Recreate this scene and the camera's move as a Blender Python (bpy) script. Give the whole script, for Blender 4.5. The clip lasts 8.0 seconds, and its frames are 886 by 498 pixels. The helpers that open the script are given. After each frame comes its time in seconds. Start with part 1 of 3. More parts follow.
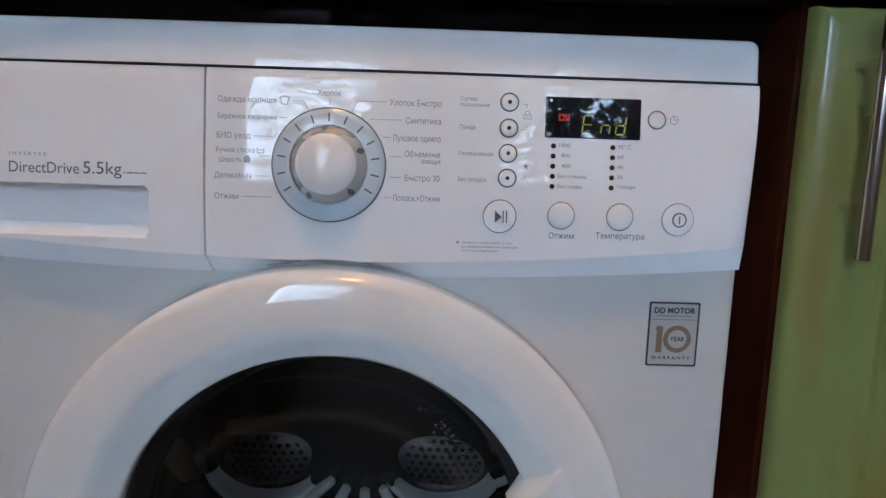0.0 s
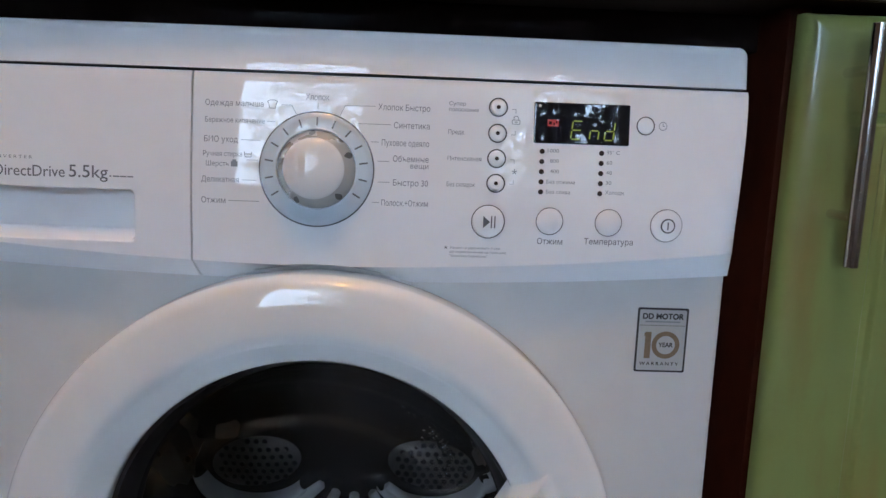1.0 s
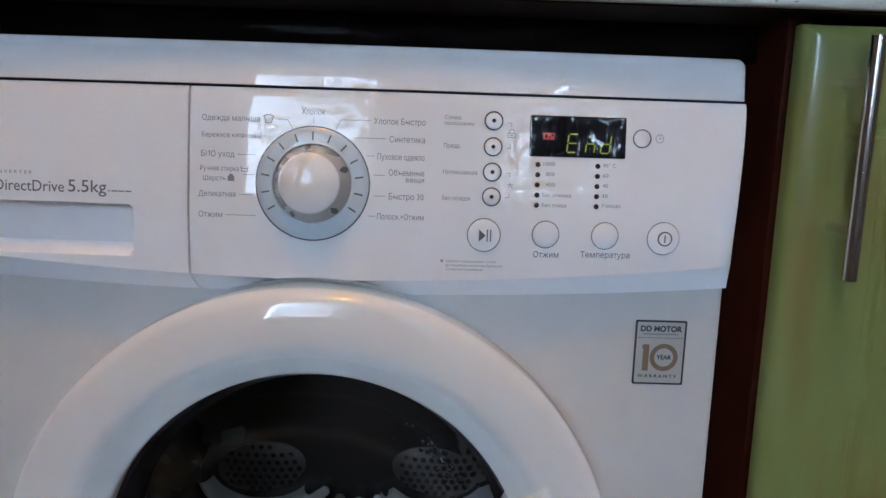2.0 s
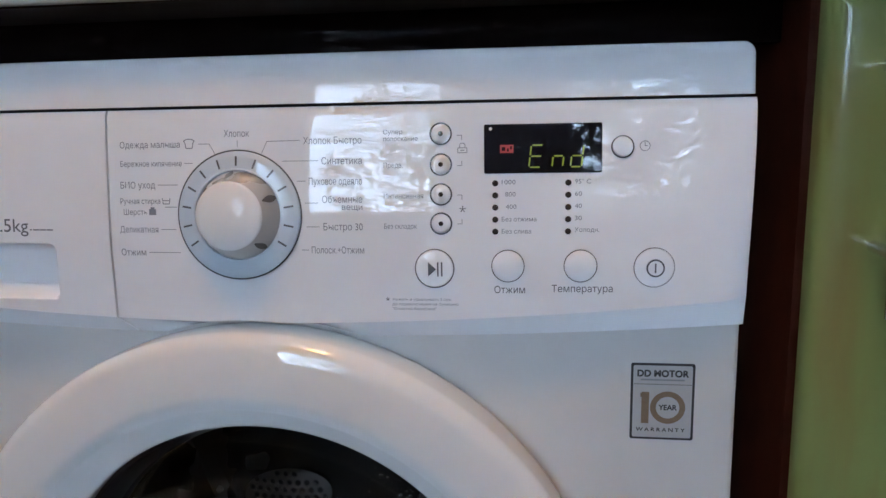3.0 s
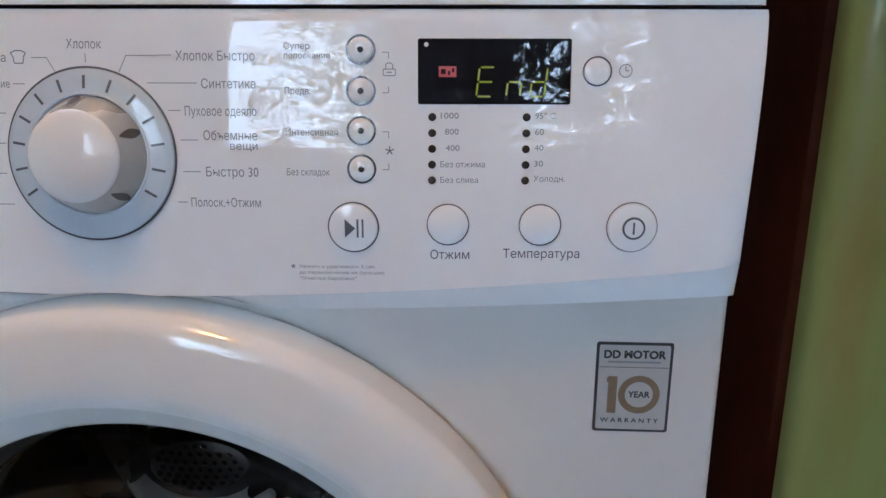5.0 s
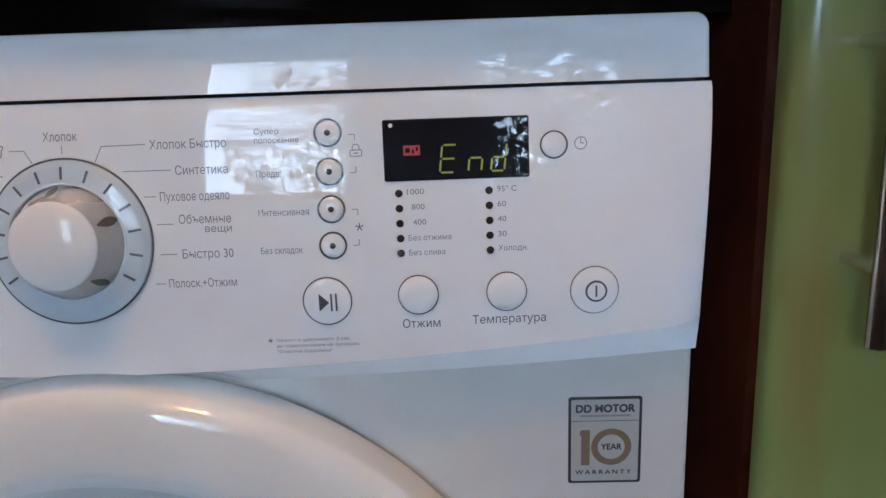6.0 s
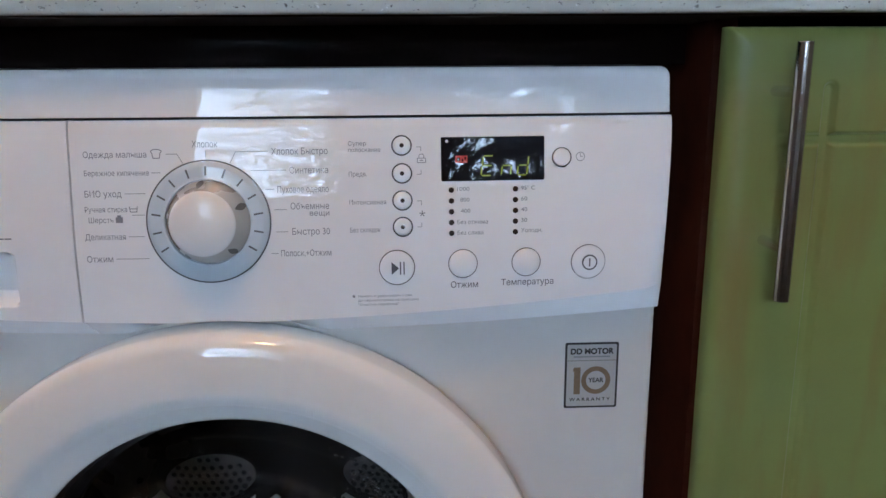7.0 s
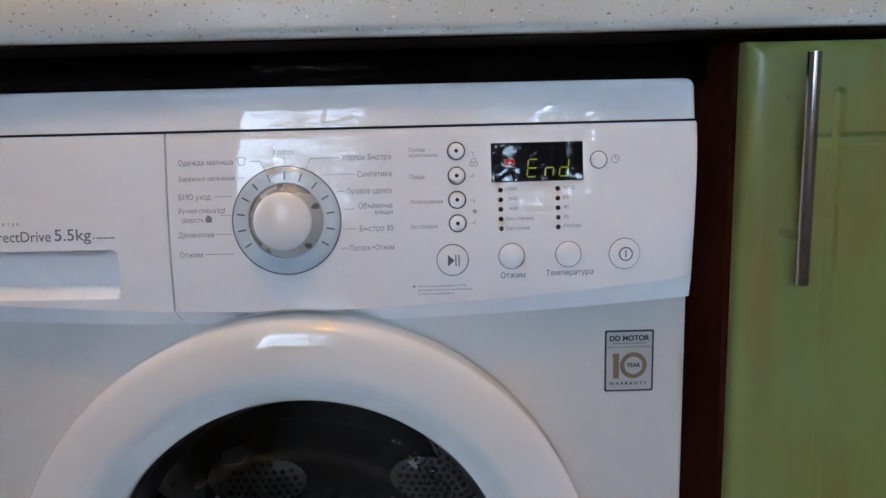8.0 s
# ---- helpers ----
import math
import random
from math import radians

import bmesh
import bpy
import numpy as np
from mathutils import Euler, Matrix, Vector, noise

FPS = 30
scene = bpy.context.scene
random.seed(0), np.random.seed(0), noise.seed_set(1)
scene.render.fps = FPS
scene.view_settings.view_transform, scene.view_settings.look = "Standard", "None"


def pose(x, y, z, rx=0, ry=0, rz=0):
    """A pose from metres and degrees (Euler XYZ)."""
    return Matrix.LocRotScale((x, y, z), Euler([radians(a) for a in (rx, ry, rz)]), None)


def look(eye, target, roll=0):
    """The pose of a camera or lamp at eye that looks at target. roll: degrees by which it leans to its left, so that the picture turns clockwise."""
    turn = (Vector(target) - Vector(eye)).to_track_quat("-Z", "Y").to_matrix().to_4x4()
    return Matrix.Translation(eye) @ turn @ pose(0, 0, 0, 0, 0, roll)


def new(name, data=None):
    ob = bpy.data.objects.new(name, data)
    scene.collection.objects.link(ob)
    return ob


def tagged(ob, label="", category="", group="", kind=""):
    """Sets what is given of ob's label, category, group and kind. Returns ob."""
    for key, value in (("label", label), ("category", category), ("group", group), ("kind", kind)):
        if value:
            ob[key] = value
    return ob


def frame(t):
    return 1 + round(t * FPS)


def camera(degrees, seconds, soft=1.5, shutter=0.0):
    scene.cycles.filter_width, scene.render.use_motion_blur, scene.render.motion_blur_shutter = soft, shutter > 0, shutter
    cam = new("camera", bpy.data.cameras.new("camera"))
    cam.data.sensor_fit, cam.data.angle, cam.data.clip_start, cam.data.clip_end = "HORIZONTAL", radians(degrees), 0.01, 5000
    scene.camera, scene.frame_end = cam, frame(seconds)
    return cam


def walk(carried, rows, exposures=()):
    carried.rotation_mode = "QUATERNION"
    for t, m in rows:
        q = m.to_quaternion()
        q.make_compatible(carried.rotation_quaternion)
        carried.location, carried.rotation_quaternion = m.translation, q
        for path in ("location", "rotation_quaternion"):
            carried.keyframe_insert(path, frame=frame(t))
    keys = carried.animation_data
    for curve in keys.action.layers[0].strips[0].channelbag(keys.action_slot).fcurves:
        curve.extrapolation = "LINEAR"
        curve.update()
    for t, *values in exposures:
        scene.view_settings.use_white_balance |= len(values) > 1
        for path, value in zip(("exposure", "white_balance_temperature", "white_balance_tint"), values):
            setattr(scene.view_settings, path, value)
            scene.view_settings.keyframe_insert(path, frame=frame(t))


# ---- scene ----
cam = camera(61.0, 8.0)
PATH = [
    (0, (0.068, -0.532, 0.786), (0.115, 1.441, 0.458), 1.8),
    (0.5, (0.069, -0.531, 0.786), (0.126, 1.442, 0.46), 2.2),
    (1, (0.072, -0.53, 0.788), (0.135, 1.443, 0.466), 2.1),
    (1.2, (0.07, -0.531, 0.79), (0.131, 1.442, 0.467), 1.8),
    (2.3, (0.102, -0.526, 0.801), (0.088, 1.445, 0.462), 1.9),
    (2.5, (0.122, -0.506, 0.803), (0.056, 1.46, 0.442), 1.6),
    (2.8, (0.169, -0.467, 0.824), (-0.04, 1.487, 0.455), -0.2),
    (3, (0.185, -0.442, 0.816), (-0.088, 1.505, 0.452), -1.2),
    (3.2, (0.192, -0.409, 0.802), (-0.022, 1.537, 0.393), -2.5),
    (3.3, (0.2, -0.394, 0.808), (-0.04, 1.537, 0.346), -3.3),
    (3.5, (0.196, -0.365, 0.806), (-0.009, 1.554, 0.28), -2.3),
    (3.8, (0.191, -0.347, 0.804), (0.04, 1.571, 0.258), -0.8),
    (4, (0.191, -0.344, 0.804), (0.06, 1.574, 0.252), -0.6),
    (4.5, (0.179, -0.346, 0.806), (0.06, 1.58, 0.282), 0.1),
    (4.7, (0.177, -0.343, 0.805), (0.061, 1.58, 0.267), 0.5),
    (5.8, (0.184, -0.344, 0.824), (0.132, 1.592, 0.327), -1.9),
    (6, (0.185, -0.351, 0.83), (0.128, 1.592, 0.359), -2.0),
    (6.2, (0.197, -0.372, 0.836), (0.161, 1.569, 0.357), -0.5),
    (6.3, (0.2, -0.388, 0.841), (0.17, 1.554, 0.367), -0.7),
    (6.5, (0.196, -0.434, 0.847), (0.17, 1.518, 0.412), -0.8),
    (6.7, (0.166, -0.463, 0.854), (0.193, 1.492, 0.432), -1.0),
    (6.8, (0.15, -0.475, 0.856), (0.214, 1.484, 0.458), -0.8),
    (7, (0.129, -0.488, 0.845), (0.212, 1.46, 0.398), -0.4),
    (7.2, (0.113, -0.505, 0.832), (0.233, 1.442, 0.389), 0.7),
    (7.3, (0.109, -0.516, 0.833), (0.224, 1.433, 0.397), 0.8),
    (7.5, (0.101, -0.537, 0.819), (0.198, 1.428, 0.457), 0.3),
    (7.7, (0.102, -0.545, 0.828), (0.182, 1.425, 0.491), -0.2),
    (7.8, (0.102, -0.547, 0.829), (0.168, 1.425, 0.503), -0.7),
    (8, (0.106, -0.551, 0.824), (0.129, 1.42, 0.488), -1.4),
]
walk(cam, [(t, look(eye, target, roll)) for t, eye, target, roll in PATH])

# ---------------------------------------------------------------- light
scene.view_settings.exposure = 0.0
world = bpy.data.worlds.new("world")
scene.world = world
world.use_nodes = True
wn, wl = world.node_tree.nodes, world.node_tree.links
sky_tex = wn.new("ShaderNodeTexSky")
sky_tex.sky_type = "NISHITA"
sky_tex.sun_disc = False
sky_tex.sun_elevation = radians(35)
sky_tex.sun_rotation = radians(120)
wl.new(sky_tex.outputs[0], wn["Background"].inputs[0])
wn["Background"].inputs[1].default_value = 0.12

SKY_GLOW = 71.0
BULB_GLOW = 64.0


# ---------------------------------------------------------------- materials
def material(name, base, rough=0.5, metal=0.0, var=0.06, scale=30.0, bump=0.0, bump_scale=200.0,
             coat=0.0, spec=0.5, rough_var=0.08, tint=None, coat_rough=0.05, coat_ior=1.5):
    """Principled surface with colour and gloss varied at two scales and a fine relief."""
    m = bpy.data.materials.new(name)
    m.use_nodes = True
    n, k = m.node_tree.nodes, m.node_tree.links
    b = n["Principled BSDF"]
    b.inputs["Metallic"].default_value = metal
    b.inputs["Coat Weight"].default_value = coat
    b.inputs["Coat Roughness"].default_value = coat_rough
    b.inputs["Coat IOR"].default_value = coat_ior
    b.inputs["Specular IOR Level"].default_value = spec
    tc = n.new("ShaderNodeTexCoord")
    big = n.new("ShaderNodeTexNoise")
    big.inputs["Scale"].default_value = scale * 0.15
    big.inputs["Detail"].default_value = 3
    small = n.new("ShaderNodeTexNoise")
    small.inputs["Scale"].default_value = scale
    small.inputs["Detail"].default_value = 6
    for t in (big, small):
        k.new(tc.outputs["Object"], t.inputs["Vector"])
    add = n.new("ShaderNodeMath")
    add.operation = "ADD"
    k.new(big.outputs["Fac"], add.inputs[0])
    k.new(small.outputs["Fac"], add.inputs[1])
    ramp = n.new("ShaderNodeMapRange")
    ramp.inputs["From Min"].default_value, ramp.inputs["From Max"].default_value = 0.6, 1.4
    k.new(add.outputs[0], ramp.inputs["Value"])
    mix = n.new("ShaderNodeMix")
    mix.data_type = "RGBA"
    dark = [c * (1 - var) for c in base] if tint is None else tint
    mix.inputs["A"].default_value = (*dark, 1)
    mix.inputs["B"].default_value = (*[min(1, c * (1 + var)) for c in base], 1)
    k.new(ramp.outputs[0], mix.inputs["Factor"])
    k.new(mix.outputs["Result"], b.inputs["Base Color"])
    rr = n.new("ShaderNodeMapRange")
    rr.inputs["From Min"].default_value, rr.inputs["From Max"].default_value = 0.3, 0.7
    rr.inputs["To Min"].default_value = max(0.02, rough * (1 - rough_var))
    rr.inputs["To Max"].default_value = min(1, rough * (1 + rough_var))
    k.new(big.outputs["Fac"], rr.inputs["Value"])
    k.new(rr.outputs[0], b.inputs["Roughness"])
    if bump:
        bt = n.new("ShaderNodeTexNoise")
        bt.inputs["Scale"].default_value = bump_scale
        bt.inputs["Detail"].default_value = 2
        k.new(tc.outputs["Object"], bt.inputs["Vector"])
        bp = n.new("ShaderNodeBump")
        bp.inputs["Strength"].default_value = 1.0
        bp.inputs["Distance"].default_value = bump
        k.new(bt.outputs["Fac"], bp.inputs["Height"])
        k.new(bp.outputs["Normal"], b.inputs["Normal"])
    return m


def glow(name, colour, strength, base=(0.02, 0.02, 0.02)):
    m = bpy.data.materials.new(name)
    m.use_nodes = True
    b = m.node_tree.nodes["Principled BSDF"]
    b.inputs["Base Color"].default_value = (*base, 1)
    b.inputs["Emission Color"].default_value = (*colour, 1)
    b.inputs["Emission Strength"].default_value = strength
    return m


def glass(name, colour, rough=0.0, ior=1.48):
    m = bpy.data.materials.new(name)
    m.use_nodes = True
    b = m.node_tree.nodes["Principled BSDF"]
    b.inputs["Base Color"].default_value = (*colour, 1)
    b.inputs["Transmission Weight"].default_value = 1.0
    b.inputs["Roughness"].default_value = rough
    b.inputs["IOR"].default_value = ior
    return m


WHITE = material("white_panel_plastic", (0.85, 0.85, 0.86), 0.42, var=0.02, scale=60, bump=0.00003, bump_scale=55, spec=0.15, coat=1.0, coat_rough=0.012, coat_ior=1.56)
ENAMEL = material("white_enamelled_steel", (0.60, 0.57, 0.54), 0.36, var=0.03, scale=40, bump=0.00002, bump_scale=500, spec=0.4)
DOORWHITE = material("white_door_plastic", (0.74, 0.715, 0.685), 0.45, var=0.02, scale=40, bump=0.00001, bump_scale=45, spec=0.1, coat=1.0, coat_rough=0.012, coat_ior=1.65)
CAPWHITE = material("white_knob_plastic", (0.78, 0.755, 0.73), 0.40, var=0.02, scale=80, spec=0.1, coat=1.0, coat_rough=0.015)
BEZEL = material("pale_grey_bezel", (0.53, 0.59, 0.64), 0.30, var=0.04, scale=90, coat=0.8, coat_rough=0.02)
CHROME = material("satin_chrome", (0.82, 0.81, 0.80), 0.12, metal=1.0, var=0.05, scale=200)
PALERING = material("pale_blue_grey_plastic", (0.58, 0.63, 0.68), 0.25, var=0.04, scale=200)
KNOBSIDE = material("satin_champagne_plastic", (0.47, 0.425, 0.375), 0.28, metal=0.35, var=0.05, scale=150)
DIMPLE = material("dark_grip_dimple", (0.10, 0.085, 0.07), 0.3, metal=0.3, var=0.2, scale=300)
INK = material("dark_grey_print", (0.075, 0.08, 0.09), 0.35, var=0.1, scale=400)
PRINT = material("grey_brand_print", (0.13, 0.135, 0.145), 0.35, var=0.1, scale=400)
PALEINK = material("grey_print", (0.20, 0.21, 0.23), 0.35, var=0.1, scale=400)
GAP = material("black_gap_plastic", (0.012, 0.012, 0.013), 0.6, var=0.2, scale=100)
RIMGREY = material("dark_grey_rim", (0.06, 0.065, 0.072), 0.35, var=0.1, scale=200)
OUTLINE = material("dark_button_outline", (0.022, 0.024, 0.027), 0.3, var=0.15, scale=200)
LENS = material("dark_lamp_lens", (0.018, 0.012, 0.010), 0.30, var=0.2, scale=300, spec=0.22)
SCREEN = material("black_display_window", (0.006, 0.006, 0.007), 0.02, var=0.2, scale=60, bump=0.00003, bump_scale=70, spec=0.13)
SILVER = material("silver_foil", (0.42, 0.40, 0.385), 0.36, metal=0.25, var=0.06, scale=300)
GOLD = material("bronze_foil", (0.20, 0.135, 0.08), 0.34, metal=0.5, var=0.15, scale=300)
BLACKRIM = material("black_door_rim", (0.014, 0.012, 0.012), 0.35, var=0.2, scale=60)
RUBBER = material("grey_rubber", (0.05, 0.05, 0.055), 0.55, var=0.2, scale=60, bump=0.0002, bump_scale=120)
# far darker than steel: the drum interior's shade is put into the colour
DRUM = material("shaded_stainless_drum", (0.14, 0.13, 0.125), 0.26, metal=1.0, var=0.12, scale=40, bump=0.0003, bump_scale=18)
SATIN = material("satin_steel", (0.66, 0.65, 0.65), 0.36, metal=0.75, var=0.12, scale=40, bump=0.0002, bump_scale=40)
# the same steel again, its colour lowered for shade inside the drum
PRESSED = material("shaded_punched_steel", (0.18, 0.175, 0.17), 0.32, metal=0.9, var=0.15, scale=60, bump=0.0003, bump_scale=30)
GREEN = material("green_lacquered_board", (0.120, 0.136, 0.044), 0.45, spec=0.2, var=0.07, scale=14, bump=0.00006, bump_scale=60,
                 tint=(0.110, 0.113, 0.029), coat=0.45, coat_rough=0.13)
WENGE = material("dark_brown_laminate", (0.017, 0.0036, 0.0017), 0.55, var=0.35, scale=50, bump=0.00005, bump_scale=300, spec=0.02)
BACKING = material("dark_board_backing", (0.016, 0.009, 0.006), 0.8, var=0.3, scale=60, spec=0.05)
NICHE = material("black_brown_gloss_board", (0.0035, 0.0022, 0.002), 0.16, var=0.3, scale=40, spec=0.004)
STEEL = material("brushed_steel", (0.46, 0.42, 0.38), 0.13, metal=1.0, var=0.10, scale=300, bump=0.00003, bump_scale=900)
PAINT = material("painted_wall", (0.25, 0.235, 0.225), 0.85, var=0.05, scale=6, bump=0.0008, bump_scale=90)
BROWNPAINT = material("brown_painted_wall", (0.12, 0.10, 0.085), 0.85, var=0.05, scale=6, bump=0.0008, bump_scale=90)
CEILWHITE = material("ceiling_paint", (0.82, 0.81, 0.79), 0.9, var=0.03, scale=6, bump=0.0005, bump_scale=90)
FLOORMAT = material("floor_laminate", (0.036, 0.021, 0.013), 0.45, var=0.25, scale=9, spec=0.3)
FRAMEWHITE = material("white_window_plastic", (0.80, 0.80, 0.80), 0.3, var=0.02, scale=20)
LEAF = material("leaf", (0.06, 0.10, 0.03), 0.5, var=0.4, scale=3)
BARK = material("bark", (0.10, 0.07, 0.05), 0.9, var=0.4, scale=12, bump=0.01, bump_scale=20)
SKY = glow("pale_sky", (0.570, 0.770, 1.04), SKY_GLOW)
BULB = glow("warm_lamp_glass", (1.0, 0.52, 0.15), BULB_GLOW, (0.8, 0.7, 0.6))
LIT = glow("lit_segment", (0.55, 0.72, 0.02), 0.30)
REDLIT = glow("lit_red_lamp", (1.0, 0.03, 0.01), 0.24)
PANE = glass("window_glass", (1, 1, 1))
# clear-ish door glass; the grey tint stands in for shade behind it
PORTHOLE = glass("shade_tinted_door_glass", (0.66, 0.64, 0.64), 0.0, 1.2)


def stone():
    """Cream laminate with dark and pale flecks."""
    m = material("flecked_cream_laminate", (0.58, 0.56, 0.50), 0.26, var=0.05, scale=25)
    n, k = m.node_tree.nodes, m.node_tree.links
    b = n["Principled BSDF"]
    src = b.inputs["Base Color"].links[0].from_socket
    tc = n.new("ShaderNodeTexCoord")
    for sc, cut, col, seed in ((230, 0.20, (0.17, 0.155, 0.145), 0.0), (150, 0.17, (0.25, 0.235, 0.215), 3.1), (310, 0.22, (0.30, 0.29, 0.265), 5.3), (190, 0.16, (0.80, 0.79, 0.75), 7.7)):
        mp = n.new("ShaderNodeMapping")
        mp.inputs["Location"].default_value = (seed, seed, seed)
        mp.inputs["Scale"].default_value = (0.75, 1, 1)
        k.new(tc.outputs["Object"], mp.inputs["Vector"])
        warp = n.new("ShaderNodeTexNoise")
        warp.inputs["Scale"].default_value = sc * 1.5
        k.new(mp.outputs[0], warp.inputs["Vector"])
        mixv = n.new("ShaderNodeMix")
        mixv.data_type = "VECTOR"
        mixv.inputs["Factor"].default_value = 0.006
        k.new(mp.outputs[0], mixv.inputs["A"])
        k.new(warp.outputs["Color"], mixv.inputs["B"])
        v = n.new("ShaderNodeTexVoronoi")
        v.inputs["Scale"].default_value = sc
        k.new(mixv.outputs["Result"], v.inputs["Vector"])
        gate = n.new("ShaderNodeTexNoise")
        gate.inputs["Scale"].default_value = sc * 0.33
        k.new(mp.outputs[0], gate.inputs["Vector"])
        r = n.new("ShaderNodeMapRange")
        r.inputs["From Min"].default_value, r.inputs["From Max"].default_value = cut, cut * 0.6
        k.new(v.outputs["Distance"], r.inputs["Value"])
        g = n.new("ShaderNodeMapRange")
        g.inputs["From Min"].default_value, g.inputs["From Max"].default_value = 0.50, 0.56
        k.new(gate.outputs["Fac"], g.inputs["Value"])
        mul = n.new("ShaderNodeMath")
        mul.operation = "MULTIPLY"
        k.new(r.outputs[0], mul.inputs[0])
        k.new(g.outputs[0], mul.inputs[1])
        mx = n.new("ShaderNodeMix")
        mx.data_type = "RGBA"
        mx.inputs["B"].default_value = (*col, 1)
        k.new(mul.outputs[0], mx.inputs["Factor"])
        k.new(src, mx.inputs["A"])
        src = mx.outputs["Result"]
    k.new(src, b.inputs["Base Color"])
    return m


STONE = stone()


def worn(m, colour, amount):
    """Brownish rubbed streaks that run down the board."""
    n, k = m.node_tree.nodes, m.node_tree.links
    b = n["Principled BSDF"]
    src = b.inputs["Base Color"].links[0].from_socket
    tc = n.new("ShaderNodeTexCoord")
    mp = n.new("ShaderNodeMapping")
    mp.inputs["Scale"].default_value = (34, 34, 5)
    k.new(tc.outputs["Object"], mp.inputs["Vector"])
    t = n.new("ShaderNodeTexNoise")
    t.inputs["Scale"].default_value = 1.0
    t.inputs["Detail"].default_value = 5
    k.new(mp.outputs[0], t.inputs["Vector"])
    r = n.new("ShaderNodeMapRange")
    r.inputs["From Min"].default_value, r.inputs["From Max"].default_value = 0.52, 0.72
    r.inputs["To Max"].default_value = amount
    k.new(t.outputs["Fac"], r.inputs["Value"])
    mx = n.new("ShaderNodeMix")
    mx.data_type = "RGBA"
    mx.inputs["B"].default_value = (*colour, 1)
    k.new(r.outputs[0], mx.inputs["Factor"])
    k.new(src, mx.inputs["A"])
    k.new(mx.outputs["Result"], b.inputs["Base Color"])


worn(GREEN, (0.125, 0.088, 0.024), 0.8)


# ---------------------------------------------------------------- mesh helpers
def world_of(ob):
    m = ob.matrix_basis.copy()
    return world_of(ob.parent) @ ob.matrix_parent_inverse @ m if ob.parent else m


def mesh_of(name, bm, mat, angle=35):
    bmesh.ops.recalc_face_normals(bm, faces=bm.faces[:])
    me = bpy.data.meshes.new(name)
    lim = radians(angle)
    for e in bm.edges:
        e.smooth = len(e.link_faces) == 2 and e.calc_face_angle(0) < lim
    for f in bm.faces:
        f.smooth = True
    bm.to_mesh(me)
    bm.free()
    me.materials.append(mat)
    return me


def under(ob, parent):
    ob.parent = parent
    ob.matrix_parent_inverse = world_of(parent).inverted()
    return ob


def part(name, bm, mat, parent=None, label="", at=None, angle=35):
    """Links a bmesh (or a ready mesh) as one mesh object under a thing or a part."""
    me = bm if isinstance(bm, bpy.types.Mesh) else mesh_of(name, bm, mat, angle)
    ob = new(name, me)
    if at is not None:
        ob.matrix_basis = at
    if parent is not None:
        under(ob, parent)
    return tagged(ob, label) if label else ob


def thing(name, at, label, category, group=""):
    ob = new(name)
    ob.empty_display_size = 0.05
    ob.matrix_basis = pose(*at)
    return tagged(ob, label, category, group)


def box(x0, x1, y0, y1, z0, z1, bev=0.0, seg=2, bm=None):
    bm = bm or bmesh.new()
    made = bmesh.ops.create_cube(bm, size=1.0)["verts"]
    for v in made:
        v.co = Vector((x0 + (v.co.x + 0.5) * (x1 - x0), y0 + (v.co.y + 0.5) * (y1 - y0), z0 + (v.co.z + 0.5) * (z1 - z0)))
    if bev:
        es = list({e for v in made for e in v.link_edges})
        bmesh.ops.bevel(bm, geom=es, offset=bev, segments=seg, profile=0.5, affect="EDGES", clamp_overlap=True)
    return bm


def lathe(profile, steps=64, bm=None, at=None):
    """Turns (radius, height) points round z; a radius of 0 closes the end."""
    bm = bm or bmesh.new()
    rings = []
    for r, h in profile:
        if r < 1e-7:
            rings.append([bm.verts.new((0, 0, h))])
        else:
            rings.append([bm.verts.new((r * math.cos(2 * math.pi * i / steps), r * math.sin(2 * math.pi * i / steps), h)) for i in range(steps)])
    for a, b in zip(rings, rings[1:]):
        for i in range(steps):
            j = (i + 1) % steps
            if len(a) == 1 and len(b) == 1:
                continue
            if len(a) == 1:
                bm.faces.new((a[0], b[j], b[i]))
            elif len(b) == 1:
                bm.faces.new((a[i], a[j], b[0]))
            else:
                bm.faces.new((a[i], a[j], b[j], b[i]))
    if at is not None:
        bmesh.ops.transform(bm, matrix=at, verts=bm.verts[:])
    return bm


def sheet(us, vs, fn, bm=None):
    """A grid of points fn(u, v)."""
    bm = bm or bmesh.new()
    g = [[bm.verts.new(fn(u, v)) for v in vs] for u in us]
    for i in range(len(us) - 1):
        for j in range(len(vs) - 1):
            bm.faces.new((g[i][j], g[i + 1][j], g[i + 1][j + 1], g[i][j + 1]))
    return bm, g


def rim_of(g):
    return [r[0] for r in g] + g[-1][1:] + [r[-1] for r in g[::-1]][1:] + g[0][::-1][1:-1]


def lin(a, b, n):
    return [a + (b - a) * i / n for i in range(n + 1)]


def merged(*some):
    out = []
    for v in sorted(x for s in some for x in s):
        if not out or v - out[-1] > 1e-5:
            out.append(v)
    return out


def smooth(a, b, x):
    t = min(1.0, max(0.0, (x - a) / (b - a)))
    return t * t * (3 - 2 * t)


# ---------------------------------------------------------------- the room
def structure(name, bm, mat, label, category):
    return tagged(part(name, bm, mat), label, category, kind="structure")


RX0, RX1, RY0, RY1, RH = -2.0, 1.5, -3.0, 0.64, 2.6
WZ0, WZ1 = 0.92, 2.25
WINDOWS = ((-0.93, -0.12), (0.55, 1.36))

